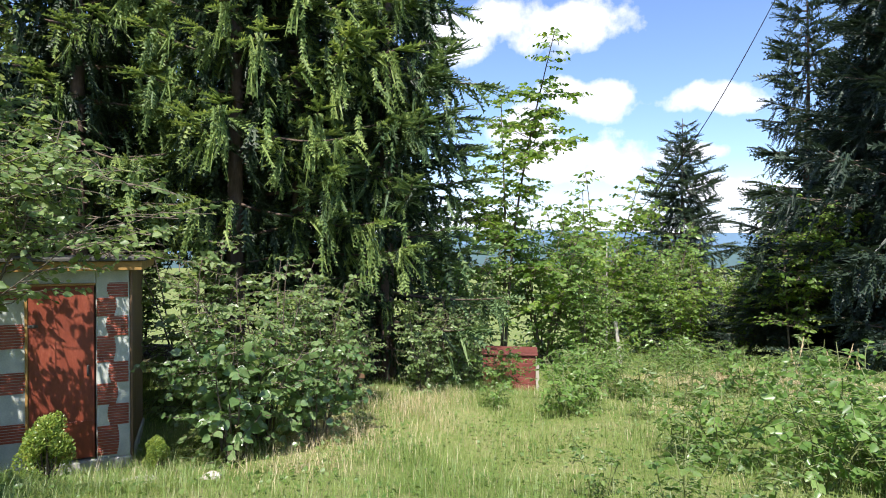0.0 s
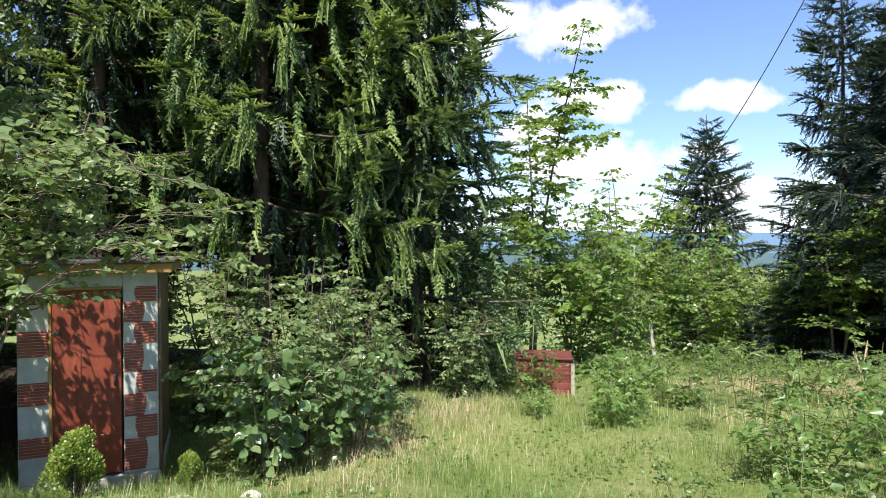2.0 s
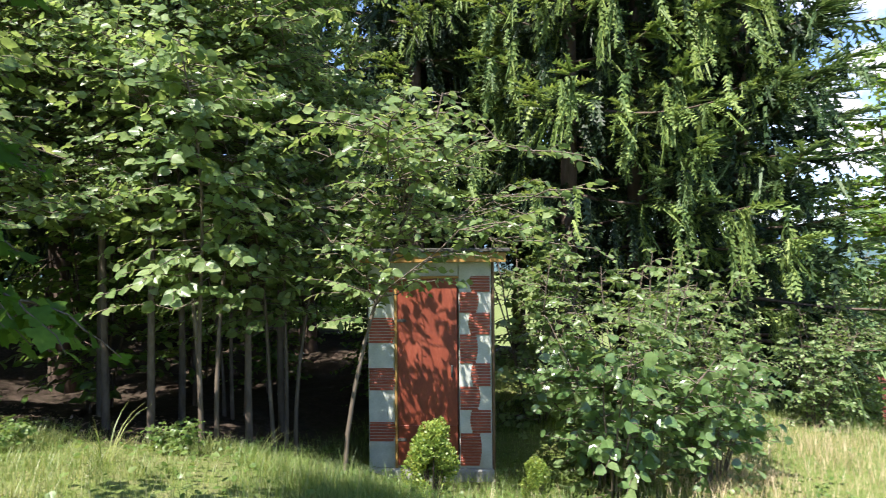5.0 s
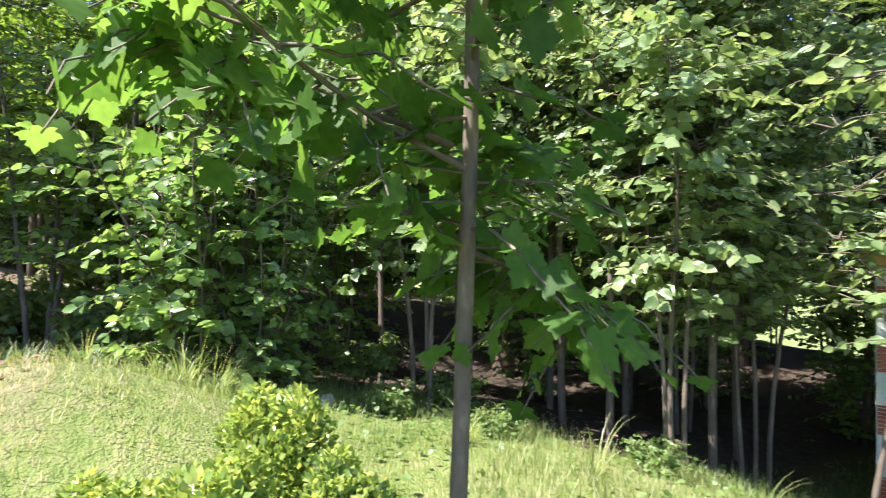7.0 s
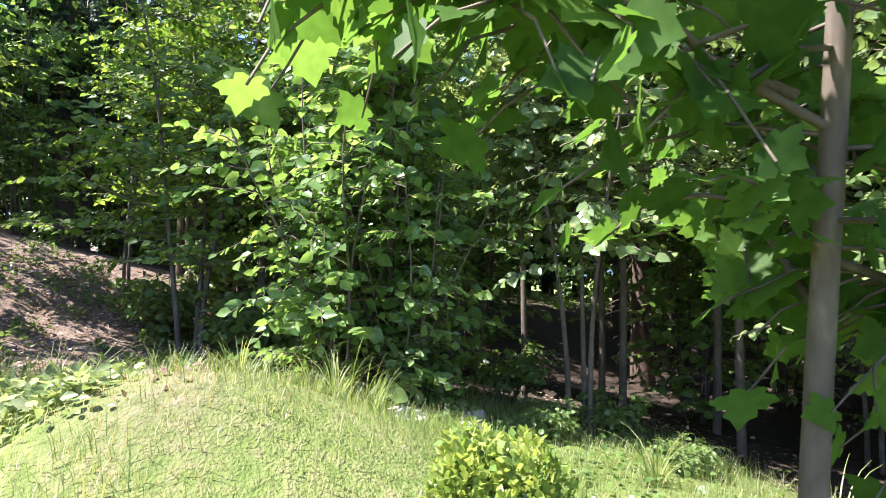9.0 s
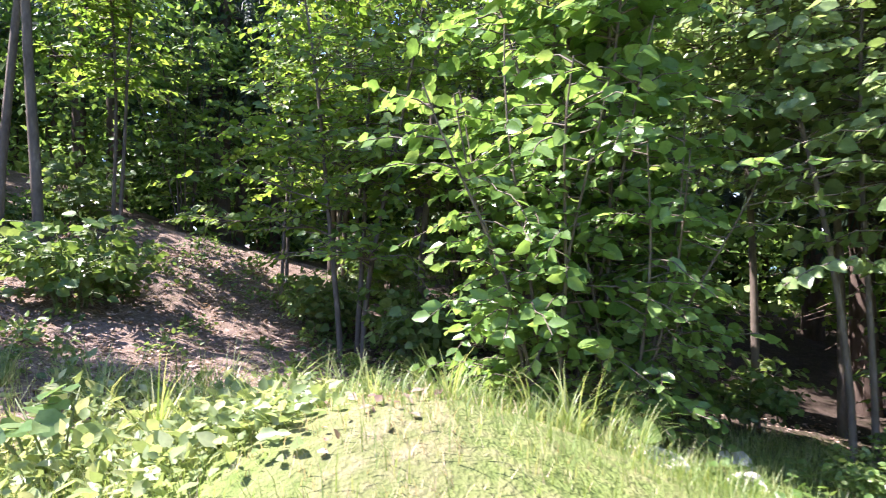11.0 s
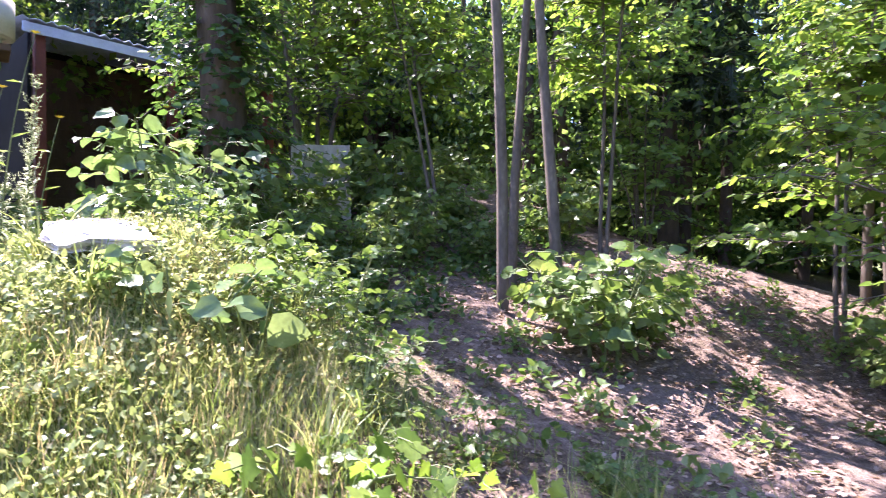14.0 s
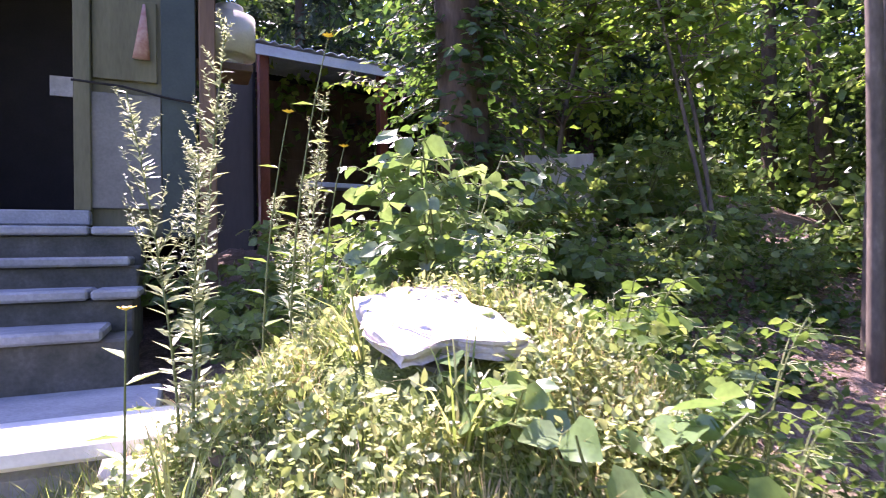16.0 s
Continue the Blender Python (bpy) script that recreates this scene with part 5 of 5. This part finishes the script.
# ---- weeds ----
def mugwort_meshes(seed):
    """Slender leaning stems, small pale leaves close along them, short steep flowering side shoots near the top."""
    rng = np.random.default_rng(seed)
    wood, shoot, pos, axs, szs = [], [], [], [], []
    for s in range(3):
        a, h = 6.283 * s / 3 + rng.normal(0, 0.5), rng.uniform(0.9, 1.5)
        t = np.linspace(0, 1, 9)
        out = 0.03 + h * rng.uniform(0.08, 0.28) * t ** 1.5
        P = np.stack([np.cos(a) * out, np.sin(a) * out, h * t - 0.1 * (t == 0)], -1)
        wood.append(tube(P, 0.0045 * (1 - 0.75 * t) + 0.001, 5))
        lines = [(P, t, 0.08, 1.0, 120, 0.068)]
        for _ in range(15):
            u, b = rng.uniform(0.45, 0.97), rng.uniform(0, 6.28)
            p0 = np.array([np.interp(u, t, P[:, i]) for i in range(3)])
            l = 0.26 * (1.12 - u) + 0.05
            tt = np.linspace(0, 1, 4)
            Q = p0 + np.stack([np.cos(b) * l * 0.5 * tt ** 0.8, np.sin(b) * l * 0.5 * tt ** 0.8, l * tt], -1)
            shoot.append(tube(Q, 0.0018 * (1 - 0.6 * tt), 4))
            lines.append((Q, tt, 0.1, 1.0, 34, 0.024))
        for Q, tt, u0, u1, n, size in lines:
            u = rng.uniform(u0, u1, n)
            b = rng.uniform(0, 6.28, n)
            pos.append(np.stack([np.interp(u, tt, Q[:, i]) for i in range(3)], -1))
            axs.append(np.stack([np.cos(b), np.sin(b), rng.uniform(0.1, 0.9, n)], -1))
            szs.append(size * rng.uniform(0.7, 1.2, n) * (1.35 - 0.85 * u))
    p = np.concatenate(pos)
    V = strew(*SLIM, p, frames_for(np.concatenate(axs), rng.normal(0, 0.4, p.shape) + (0, 0, 1)), np.concatenate(szs))
    wv, wf = stack(wood)
    tv, tf = stack(shoot)
    return mesh_of("mugwort_stem", wv, wf, STEM, True), mesh_of("mugwort_shoot", tv, tf, STEM, True), mesh_of("mugwort_leaf", V[0], [V[1]], PALE)


def weeds():
    rng = random.Random(9)
    kinds = [broadleaf_meshes("weed_a", 51, 5, 0.75, 0.35, 46, OVATE, 0.085, WEED, STEM, 0.1, 0.005, 0.05, 0.22),
             broadleaf_meshes("weed_b", 52, 7, 0.55, 0.4, 46, ROUND, 0.11, WEED, STEM, 0.2, 0.005, 0.07, 0.25),
             broadleaf_meshes("weed_c", 53, 3, 1.0, 0.25, 46, SLIM, 0.11, WEED, STEM, 0.05, 0.005, 0.03, 0.14),
             broadleaf_meshes("bramble", 54, 9, 0.8, 0.7, 80, OVATE, 0.10, HAZEL, STEM, 0.1, 0.006, 0.05, 0.32)]
    label = ["leafy green weed standing in the meadow grass", "broad-leaved green weed in the grass", "tall narrow-leaved weed in the meadow", "bramble thicket in the meadow grass"]

    def put(k, x, y, s):
        plant_of("weed", on_ground(x, y, rng.uniform(0, 360)) @ sized(s), kinds[k], label[k], "weed", "weeds of the meadow", SF)

    for _ in range(46):
        x, y = rng.uniform(0.5, 6.5), rng.uniform(3.2, 12.0)
        if x > 0.78 * y or 0.03 < x / y < 0.19 and y > 4.5:
            continue
        put(rng.choice([0, 0, 1, 2, 2, 3]), x, y, rng.uniform(0.55, 1.05))
    for x, y, s in ((0.95, 10.9, 1.0), (1.15, 11.2, 0.7), (3.0, 4.6, 1.0), (3.6, 5.2, 1.0), (2.6, 5.4, 0.9), (4.3, 6.0, 1.1), (1.75, 8.0, 0.9), (2.1, 9.0, 1.0), (2.6, 10.4, 1.0), (0.75, 8.6, 0.5), (3.4, 4.2, 0.9), (4.4, 8.5, 0.9), (3.2, 11.8, 1.0), (5.0, 12.5, 1.0)):
        put(3, x, y, s)
    for _ in range(14):
        x, y = rng.uniform(-7.4, -5.4), rng.uniform(-4.2, 0.0)
        if math.hypot(x + 5.1, y + 1.6) < 0.9 or y > -1.3 or x > -5.6 + 0.15 * y and y > -1.5 or x < -6.6 and y < -2.4 or x > -6.0 and y < -3.0:
            continue
        put(rng.choice([0, 1, 1]), x, y, rng.uniform(0.3, 0.6))
    for x, y, s in ((-6.9, -2.5, 0.6), (-7.2, -2.8, 0.6), (-6.8, -2.95, 0.5), (-7.45, -3.2, 0.7), (-7.1, -3.5, 0.6), (-7.4, -3.7, 0.7), (-7.0, -3.85, 0.55), (-7.7, -3.9, 0.7), (-6.6, -2.35, 0.4), (-7.3, -4.2, 0.7)):
        put(rng.choice([0, 1, 1]), x, y, s)
    pale = mugwort_meshes(55)
    for x, y, s in ((-6.0, -4.35, 1.0), (-6.55, -4.6, 0.8)):
        plant_of("tall_weed", on_ground(x, y, rng.uniform(0, 360)) @ sized(s), pale, "tall pale flowering weed beside the steps", "weed", "tall weeds by the steps", SF)
    bd = broadleaf_meshes("burdock", 56, 6, 0.42, 0.42, 11, ROUND, 0.19, GLOSSY, STEM, 0.2, 0.007, 0.10, 0.16, flat=0.5)
    for x, y, s in ((-7.05, -3.15, 0.6), (-6.05, -0.7, 0.7), (-6.62, -2.95, 0.75), (-6.35, -3.4, 0.5), (-6.48, -3.12, 0.7)):
        plant_of("burdock", on_ground(x, y, rng.uniform(0, 360)) @ sized(s), bd, "weed with very large round pale green leaves", "weed", "burdocks on the bank", SF)
    tb = broadleaf_meshes("leafy_bush", 57, 7, 1.25, 0.6, 120, ROUND, 0.125, GLOSSY, STEM, 0.15, 0.008, 0.06, 0.32)
    for x, y, s in ((-7.5, -4.75, 0.95), (-7.75, -4.6, 0.6), (-8.2, -5.1, 0.85)):
        plant_of("leafy_bush", on_ground(x, y, rng.uniform(0, 360)) @ sized(s), tb, "waist-high bush with large bright leaves", "bush", "bushes behind the stone", SF)

    sd = broadleaf_meshes("seedling", 58, 3, 0.30, 0.25, 11, LOBED, 0.085, BRIGHT, STEM, 0.4, 0.005, 0.07, 0.16, flat=0.5)
    for x, y, s in ((-6.45, -1.95, 0.9), (-6.35, -2.3, 0.95), (-6.6, -1.75, 0.6)):
        plant_of("maple_seedling", on_ground(x, y, rng.uniform(0, 360)) @ sized(s), sd, "seedling with bright yellow-green lobed leaves", "seedling", "seedlings on the bank edge", SF)


weeds()


def litter():
    rng = np.random.default_rng(61)
    n = 34000
    x, y = rng.uniform(-12, -5.4, n), rng.uniform(-5.5, 5.5, n)
    ok = soil_share(x, y) * (0.25 + 0.75 * dust_share(x, y)) > rng.random(n) * 0.9 + 0.08
    x, y = x[ok], y[ok]
    k = len(x)
    pos = np.stack([x, y, land(x, y) + rng.uniform(0.0, 0.03, k)], -1)
    V = strew(*OVATE, pos, frames_for(rng.normal(0, 1, (k, 3)) * (1, 1, 0.25), np.array([0, 0, 1.0]) + rng.normal(0, 0.35, (k, 3))), rng.uniform(0.018, 0.055, k))
    tagged(new("leaf_litter", mesh_of("leaf_litter", V[0], [V[1]], DRY)), "dry brown leaves strewn over bare soil", "litter", kind="stuff")


litter()


def tufts():
    """Tufts of long arching grass along the rim of the bank."""
    rng = np.random.default_rng(88)
    kinds = []
    for _ in range(3):
        blades = []
        for _ in range(34):
            a, l, out = rng.normal(1.0, 1.5), rng.uniform(0.12, 0.42), rng.uniform(0.2, 0.95)
            t = np.linspace(0, 1, 5)
            r = rng.uniform(0, 0.06) + l * out * t ** 1.6
            z = l * (t - 0.55 * out * t ** 2.4)
            side = 0.0045 * (1 - 0.9 * t)
            P = np.stack([np.cos(a) * r, np.sin(a) * r, z], -1)
            S = np.stack([-np.sin(a) * side, np.cos(a) * side, 0 * t], -1)
            k = np.arange(4)
            blades.append((np.concatenate([P - S, P + S]), np.stack([k, k + 1, k + 6, k + 5], -1)))
        v, f = stack(blades)
        kinds.append(mesh_of("grass_tuft", v, f, GRASS_GREEN))
    spots = [(-6.95 + 0.25 * np.sin(5 * u), 2.0 - 3.6 * u) for u in np.linspace(0, 1, 30)] + [(-6.35 + 0.2 * np.sin(9 * u), 1.75 - 2.3 * u) for u in np.linspace(0, 1, 18)] + [(-6.5, -1.6), (-6.7, -1.35), (-6.85, -1.0), (-7.0, -0.85), (-7.15, -0.6), (-7.3, -0.3), (-7.45, 0.0), (-7.6, 0.3), (-7.8, 0.6), (-7.9, 0.9), (-6.6, -0.9), (-6.9, -0.5), (-5.75, -2.2), (-5.95, -2.5), (-6.5, -2.3), (-6.9, -2.6), (-5.8, -3.2), (-6.3, -3.3), (-5.9, -3.9), (-6.2, -4.0), (-4.9, 3.3), (-5.2, 2.9), (-4.4, 3.7), (-5.6, 2.6)]
    for x, y in spots:
        x, y = x + rng.normal(0, 0.12), y + rng.normal(0, 0.12)
        ob = tagged(new("grass_tuft", kinds[rng.integers(0, 3)]), "tuft of long arching grass on the bank rim", "grass tuft", "grass tufts along the bank")
        s = rng.uniform(0.75, 1.25)
        ob.matrix_world = on_ground(x, y, rng.uniform(0, 360), 0.01) @ sized(s)


tufts()


# ---- grass ----
BLADE = (np.array([(-0.018, 0, 0), (0.018, 0, 0), (0.014, 0.06, 0.5), (-0.014, 0.06, 0.5), (0, 0.28, 1.0)]), np.array([(0, 1, 2), (0, 2, 3), (3, 2, 4)]))


def grass_patch(name, n, region, height, mat, seed, label, keep):
    rng = np.random.default_rng(seed)
    x0, y0, x1, y1 = region
    x, y = rng.uniform(x0, x1, n), rng.uniform(y0, y1, n)
    clump = 0.5 + 0.5 * np.sin(2.3 * x + 1.1 * np.sin(1.7 * y)) * np.sin(2.9 * y + 0.8 * np.sin(2.1 * x))
    ok = keep(x, y) * (0.35 + 0.65 * clump) > rng.random(n)
    x, y, clump = x[ok], y[ok], clump[ok]
    k = len(x)
    a = rng.uniform(0, 6.28, k)
    h = height * rng.uniform(0.4, 1.15, k) * (0.7 + 0.5 * clump)
    lean = rng.uniform(0.6, 3.4, k)
    c, s = np.cos(a), np.sin(a)
    R = np.zeros((k, 3, 3))
    w = 1.0 + 0.35 * rng.random(k)
    R[:, 0, 0], R[:, 1, 0] = c * w * 0.085 / h, s * w * 0.085 / h
    R[:, 0, 1], R[:, 1, 1] = -s * lean, c * lean
    R[:, 2, 2] = 1
    pos = np.stack([x, y, land(x, y) - 0.015], -1)
    V = strew(*BLADE, pos, R, h)
    ob = new(name, mesh_of(name, V[0], [V[1]], mat))
    tagged(ob, label, "grass", kind="stuff")


def off_stone(x, y):
    """Clear of the flat stone slab."""
    return np.hypot(x + 6.48, y + 3.75) > 0.33


def lawn(x, y):
    return 1 - soil_share(x, y)


def straw_share(x, y):
    """Dry patches of the meadow."""
    def spot(cx, cy, rx, ry):
        return np.exp(-((x - cx) / rx) ** 2 - ((y - cy) / ry) ** 2)
    return np.clip(0.95 * spot(-1.3, 7.2, 0.7, 0.8) + 0.8 * spot(-0.3, 8.3, 0.5, 0.9) + 0.9 * spot(4.6, 10.2, 1.2, 0.9) + 0.9 * spot(5.8, 8.6, 1.0, 1.2) + 0.6 * spot(-1.4, 5.4, 0.6, 0.3) + 0.5 * spot(3.0, 7.6, 0.5, 0.5), 0, 1)


def in_view_of_meadow(x, y):
    return lawn(x, y) * (1 - 0.95 * straw_share(x, y)) * (np.abs(x) < 0.85 * y + 1.0)


grass_patch("meadow_grass", 140000, (-5.5, 2.5, 8, 14), 0.19, GRASS, 41, "sunlit meadow grass, green and straw-coloured", in_view_of_meadow)
grass_patch("lawn_grass", 190000, (-7.2, -4.5, -1.8, 4.8), 0.125, GRASS_GREEN, 42, "short bright green lawn grass", lambda x, y: lawn(x, y) * off_stone(x, y) * (1 - 0.75 * np.exp(-((x + WORN[0]) / 0.6) ** 2 - ((y - WORN[1]) / 0.5) ** 2)) * (0.55 + 0.45 * np.sin(5.1 * x + 2 * np.sin(3 * y)) * np.sin(4.3 * y + 1)))
grass_patch("tall_grass", 7000, (-7.4, -3.6, -6.2, 2.6), 0.24, GRASS_GREEN, 43, "long arching grass on the edge of the bank", lambda x, y: np.where((lawn(x, y) > 0.05) & (lawn(x, y) < 0.97), 0.9, np.where(y < -1.2, 0.35, 0.06)) * (np.hypot(x + 5, y + 1.2) > 0.7))
grass_patch("dry_grass", 150000, (-3.0, 4.3, 8, 11.5), 0.23, STRAW, 46, "patches of dry straw-coloured grass", lambda x, y: lawn(x, y) * straw_share(x, y) + 0.02)
grass_patch("mound_grass", 8000, (-6.8, -0.8, -4.2, 1.8), 0.065, STRAW, 47, "short dry grass on the worn mound", lambda x, y: np.exp(-((x + WORN[0]) / 0.65) ** 2 - ((y - WORN[1]) / 0.55) ** 2))
grass_patch("bank_grass", 42000, (-7.2, -4.8, -5.2, -2.4), 0.16, GRASS_GREEN, 45, "rough dry grass and small weeds on the bank", lambda x, y: lawn(x, y) * off_stone(x, y))
grass_patch("bank_straw", 12000, (-7.0, -4.6, -5.2, -2.3), 0.17, STRAW, 48, "dry straw-coloured grass among the bank herbs", lambda x, y: lawn(x, y) * off_stone(x, y))
grass_patch("far_grass", 40000, (-4, 13, 16, 24), 0.35, GRASS, 44, "rough grass beyond the meadow", lawn)


def herb_carpet(name, n, clumps, region, height, size, mat, seed, label, keep):
    """Low herbs in clumps: upright stalks too fine to see, small leaves in tiers."""
    rng = np.random.default_rng(seed)
    x0, y0, x1, y1 = region
    cx, cy, cr, ch = rng.uniform(x0, x1, clumps), rng.uniform(y0, y1, clumps), rng.uniform(0.06, 0.2, clumps), rng.uniform(0.4, 1.0, clumps)
    ok = keep(cx, cy) > rng.random(clumps)
    cx, cy, cr, ch = cx[ok], cy[ok], cr[ok], ch[ok]
    i = rng.integers(0, len(cx), n)
    g = rng.normal(0, 1, (n, 2)) * 0.6
    x, y = cx[i] + g[:, 0] * cr[i], cy[i] + g[:, 1] * cr[i]
    lift = height * ch[i] * np.exp(-0.6 * (g ** 2).sum(1)) * rng.uniform(0.1, 1.0, n)
    pos = np.stack([x, y, land(x, y) + 0.01 + lift], -1)
    out = np.stack([g[:, 0], g[:, 1], 0.3 + 0 * x], -1)
    V = strew(*OVATE, pos, frames_for(out + rng.normal(0, 0.5, (n, 3)), rng.normal(0, 0.4, (n, 3)) + 0.4 * out + (0, 0, 0.8)), size * rng.uniform(0.5, 1.3, n))
    tagged(new(name, mesh_of(name, V[0], [V[1]], mat)), label, "herbs", kind="stuff")


herb_carpet("bank_herbs", 14000, 320, (-7.0, -4.4, -5.4, -2.0), 0.22, 0.031, HERB, 91, "pale small-leaved herbs crowding the sunny bank", lambda x, y: (np.hypot(x + 5.1, y + 1.7) > 0.85) * off_stone(x, y) * 0.9 * lawn(x, y))
herb_carpet("rim_herbs", 3200, 80, (-6.9, -1.1, -5.6, 0.2), 0.22, 0.06, HERB, 92, "pale broad-leaved herbs on the rim of the bank", lambda x, y: (np.hypot(x + 4.9, y + 0.9) > 0.8) * 0.9)
# dark MAPLE leaves put the slope's shade into the herbs' colour
herb_carpet("slope_herbs", 6000, 170, (-12.5, -6.6, -8.0, -3.4), 0.28, 0.075, MAPLE, 94, "leafy herbs on the slope, dark leaves painting its shade", lambda x, y: 0.9)
herb_carpet("wood_herbs", 7000, 210, (-12.5, -4.6, -7.0, 2.6), 0.2, 0.06, WEED, 93, "scattered green herbs on the woodland soil", lambda x, y: 0.8 * soil_share(x, y))


def clover():
    """Small round leaves between the blades of the lawn."""
    rng = np.random.default_rng(62)
    n = 26000
    x, y = rng.uniform(-7.2, 2.5, n), rng.uniform(-4.6, 8.5, n)
    patch = 0.5 + 0.5 * np.sin(3.1 * x + 1.3 * np.sin(2.3 * y)) * np.sin(2.7 * y + 0.9 * np.sin(3.3 * x))
    ok = (lawn(x, y) * (np.hypot(x + 5.5, y - 0.6) > 1.3) * patch ** 1.5 > rng.random(n)) & ((np.abs(x) < 0.85 * y + 0.5) | (x < -1.8))
    x, y = x[ok], y[ok]
    k = len(x)
    pos = np.stack([x, y, land(x, y) + rng.uniform(0.01, 0.085, k)], -1)
    V = strew(*ROUND, pos, frames_for(rng.normal(0, 1, (k, 3)) * (1, 1, 0.3), np.array([0, 0, 1.0]) + rng.normal(0, 0.4, (k, 3))), rng.uniform(0.02, 0.05, k))
    tagged(new("lawn_herbs", mesh_of("lawn_herbs", V[0], [V[1]], WEED)), "small round-leaved herbs in the lawn", "herbs", kind="stuff")


clover()

# ---- small things ----
YELLOW = surface("yellow_petal", [(0.3, (0.65, 0.42, 0.02)), (0.7, (0.85, 0.62, 0.04))], 30, 0.6, 0.1)


def small_things():
    rng = random.Random(12)
    # pale stones in the lawn and under the hazel
    for x, y, s in ((-2.62, 5.05, 0.10), (-2.1, 5.25, 0.09), (-2.75, 4.95, 0.06), (-6.35, 1.75, 0.13), (-6.6, 2.3, 0.10), (-6.2, 2.1, 0.08), (-5.75, -4.0, 0.11), (-5.6, -4.25, 0.09), (-5.9, -4.45, 0.12), (-5.5, -3.85, 0.07), (-5.35, -4.05, 0.09), (-5.7, -3.8, 0.06), (-5.45, -4.2, 0.08), (-5.25, -3.9, 0.06)):
        bm = bmesh.new()
        bmesh.ops.create_icosphere(bm, subdivisions=2, radius=s)
        off = Vector((x * 3, y * 3, s))
        for v in bm.verts:
            v.co = Vector((v.co.x * 1.2, v.co.y, v.co.z * 0.5)) + 0.35 * s * noise.noise_vector(v.co * (0.9 / s) + off)
        o = tagged(new("field_stone", bm_mesh("field_stone", bm, ROCK)), "small pale stone lying in grass and soil", "stone", "loose stones")
        o.matrix_world = on_ground(x, y, rng.uniform(0, 360), -0.1 * s)
    # dry seed stalks at the meadow's edge
    for i in range(12):
        x, y = rng.uniform(4.9, 6.2), rng.uniform(7.0, 8.6)
        a, h = rng.uniform(0, 6.28), rng.uniform(0.45, 0.8)
        t = np.linspace(0, 1, 7)
        bend = 0.25 * h * t ** 2
        P = np.stack([np.cos(a) * bend, np.sin(a) * bend, h * t - 0.03], -1)
        st = thing("seed_stalk", on_ground(x, y), "dry straw stalk with a seed head", "stalk", "seed stalks at the meadow edge")
        v, f = tube(P, np.full(7, 0.004), 5)
        part("stalk", mesh_of("stalk", v, [f], STRAW, True), None, st)
        v, f = tube(P[-2:] + np.array([[0, 0, 0], [0, 0, 0.10]]), [0.012, 0.004], 6)
        part("seed_head", mesh_of("seed_head", v, [f], STRAW, True), None, st)
    # yellow flowers on tall stems beside the steps
    for x, y, h in ((-6.35, -4.35, 1.25), (-6.28, -4.42, 1.05), (-5.75, -4.15, 0.62), (-6.6, -4.55, 0.95), (-7.3, -4.7, 1.25)):
        a = rng.uniform(0, 6.28)
        t = np.linspace(0, 1, 8)
        P = np.stack([0.12 * h * np.cos(a) * t ** 2, 0.12 * h * np.sin(a) * t ** 2, h * t - 0.03], -1)
        fl = thing("yellow_flower", on_ground(x, y), "tall stem with a small yellow flower", "flower", "yellow flowers by the steps")
        v, f = tube(P, 0.005 * (1 - 0.6 * t), 5)
        part("stem", mesh_of("flower_stem", v, [f], STEM, True), None, fl)
        ang = np.linspace(0, 2 * np.pi, 9)[:-1]
        ax = np.stack([np.cos(ang), np.sin(ang), np.full(8, 0.5)], -1)
        V = strew(*SMALL, np.repeat(P[-1:], 8, 0), frames_for(ax, np.tile((0.0, 0.0, 1.0), (8, 1))), 0.028)
        part("blossom", mesh_of("blossom", V[0], [V[1]], YELLOW), None, fl, "small yellow blossom")
        lv = np.linspace(0.25, 0.8, 6)
        at = np.stack([np.interp(lv, t, P[:, k]) for k in range(3)], -1)
        la = np.stack([np.cos(lv * 14), np.sin(lv * 14), np.full(6, 0.3)], -1)
        V = strew(*SLIM, at, frames_for(la, np.tile((0.0, 0.0, 1.0), (6, 1))), 0.12)
        part("foliage", mesh_of("flower_leaf", V[0], [V[1]], WEED), None, fl)


small_things()
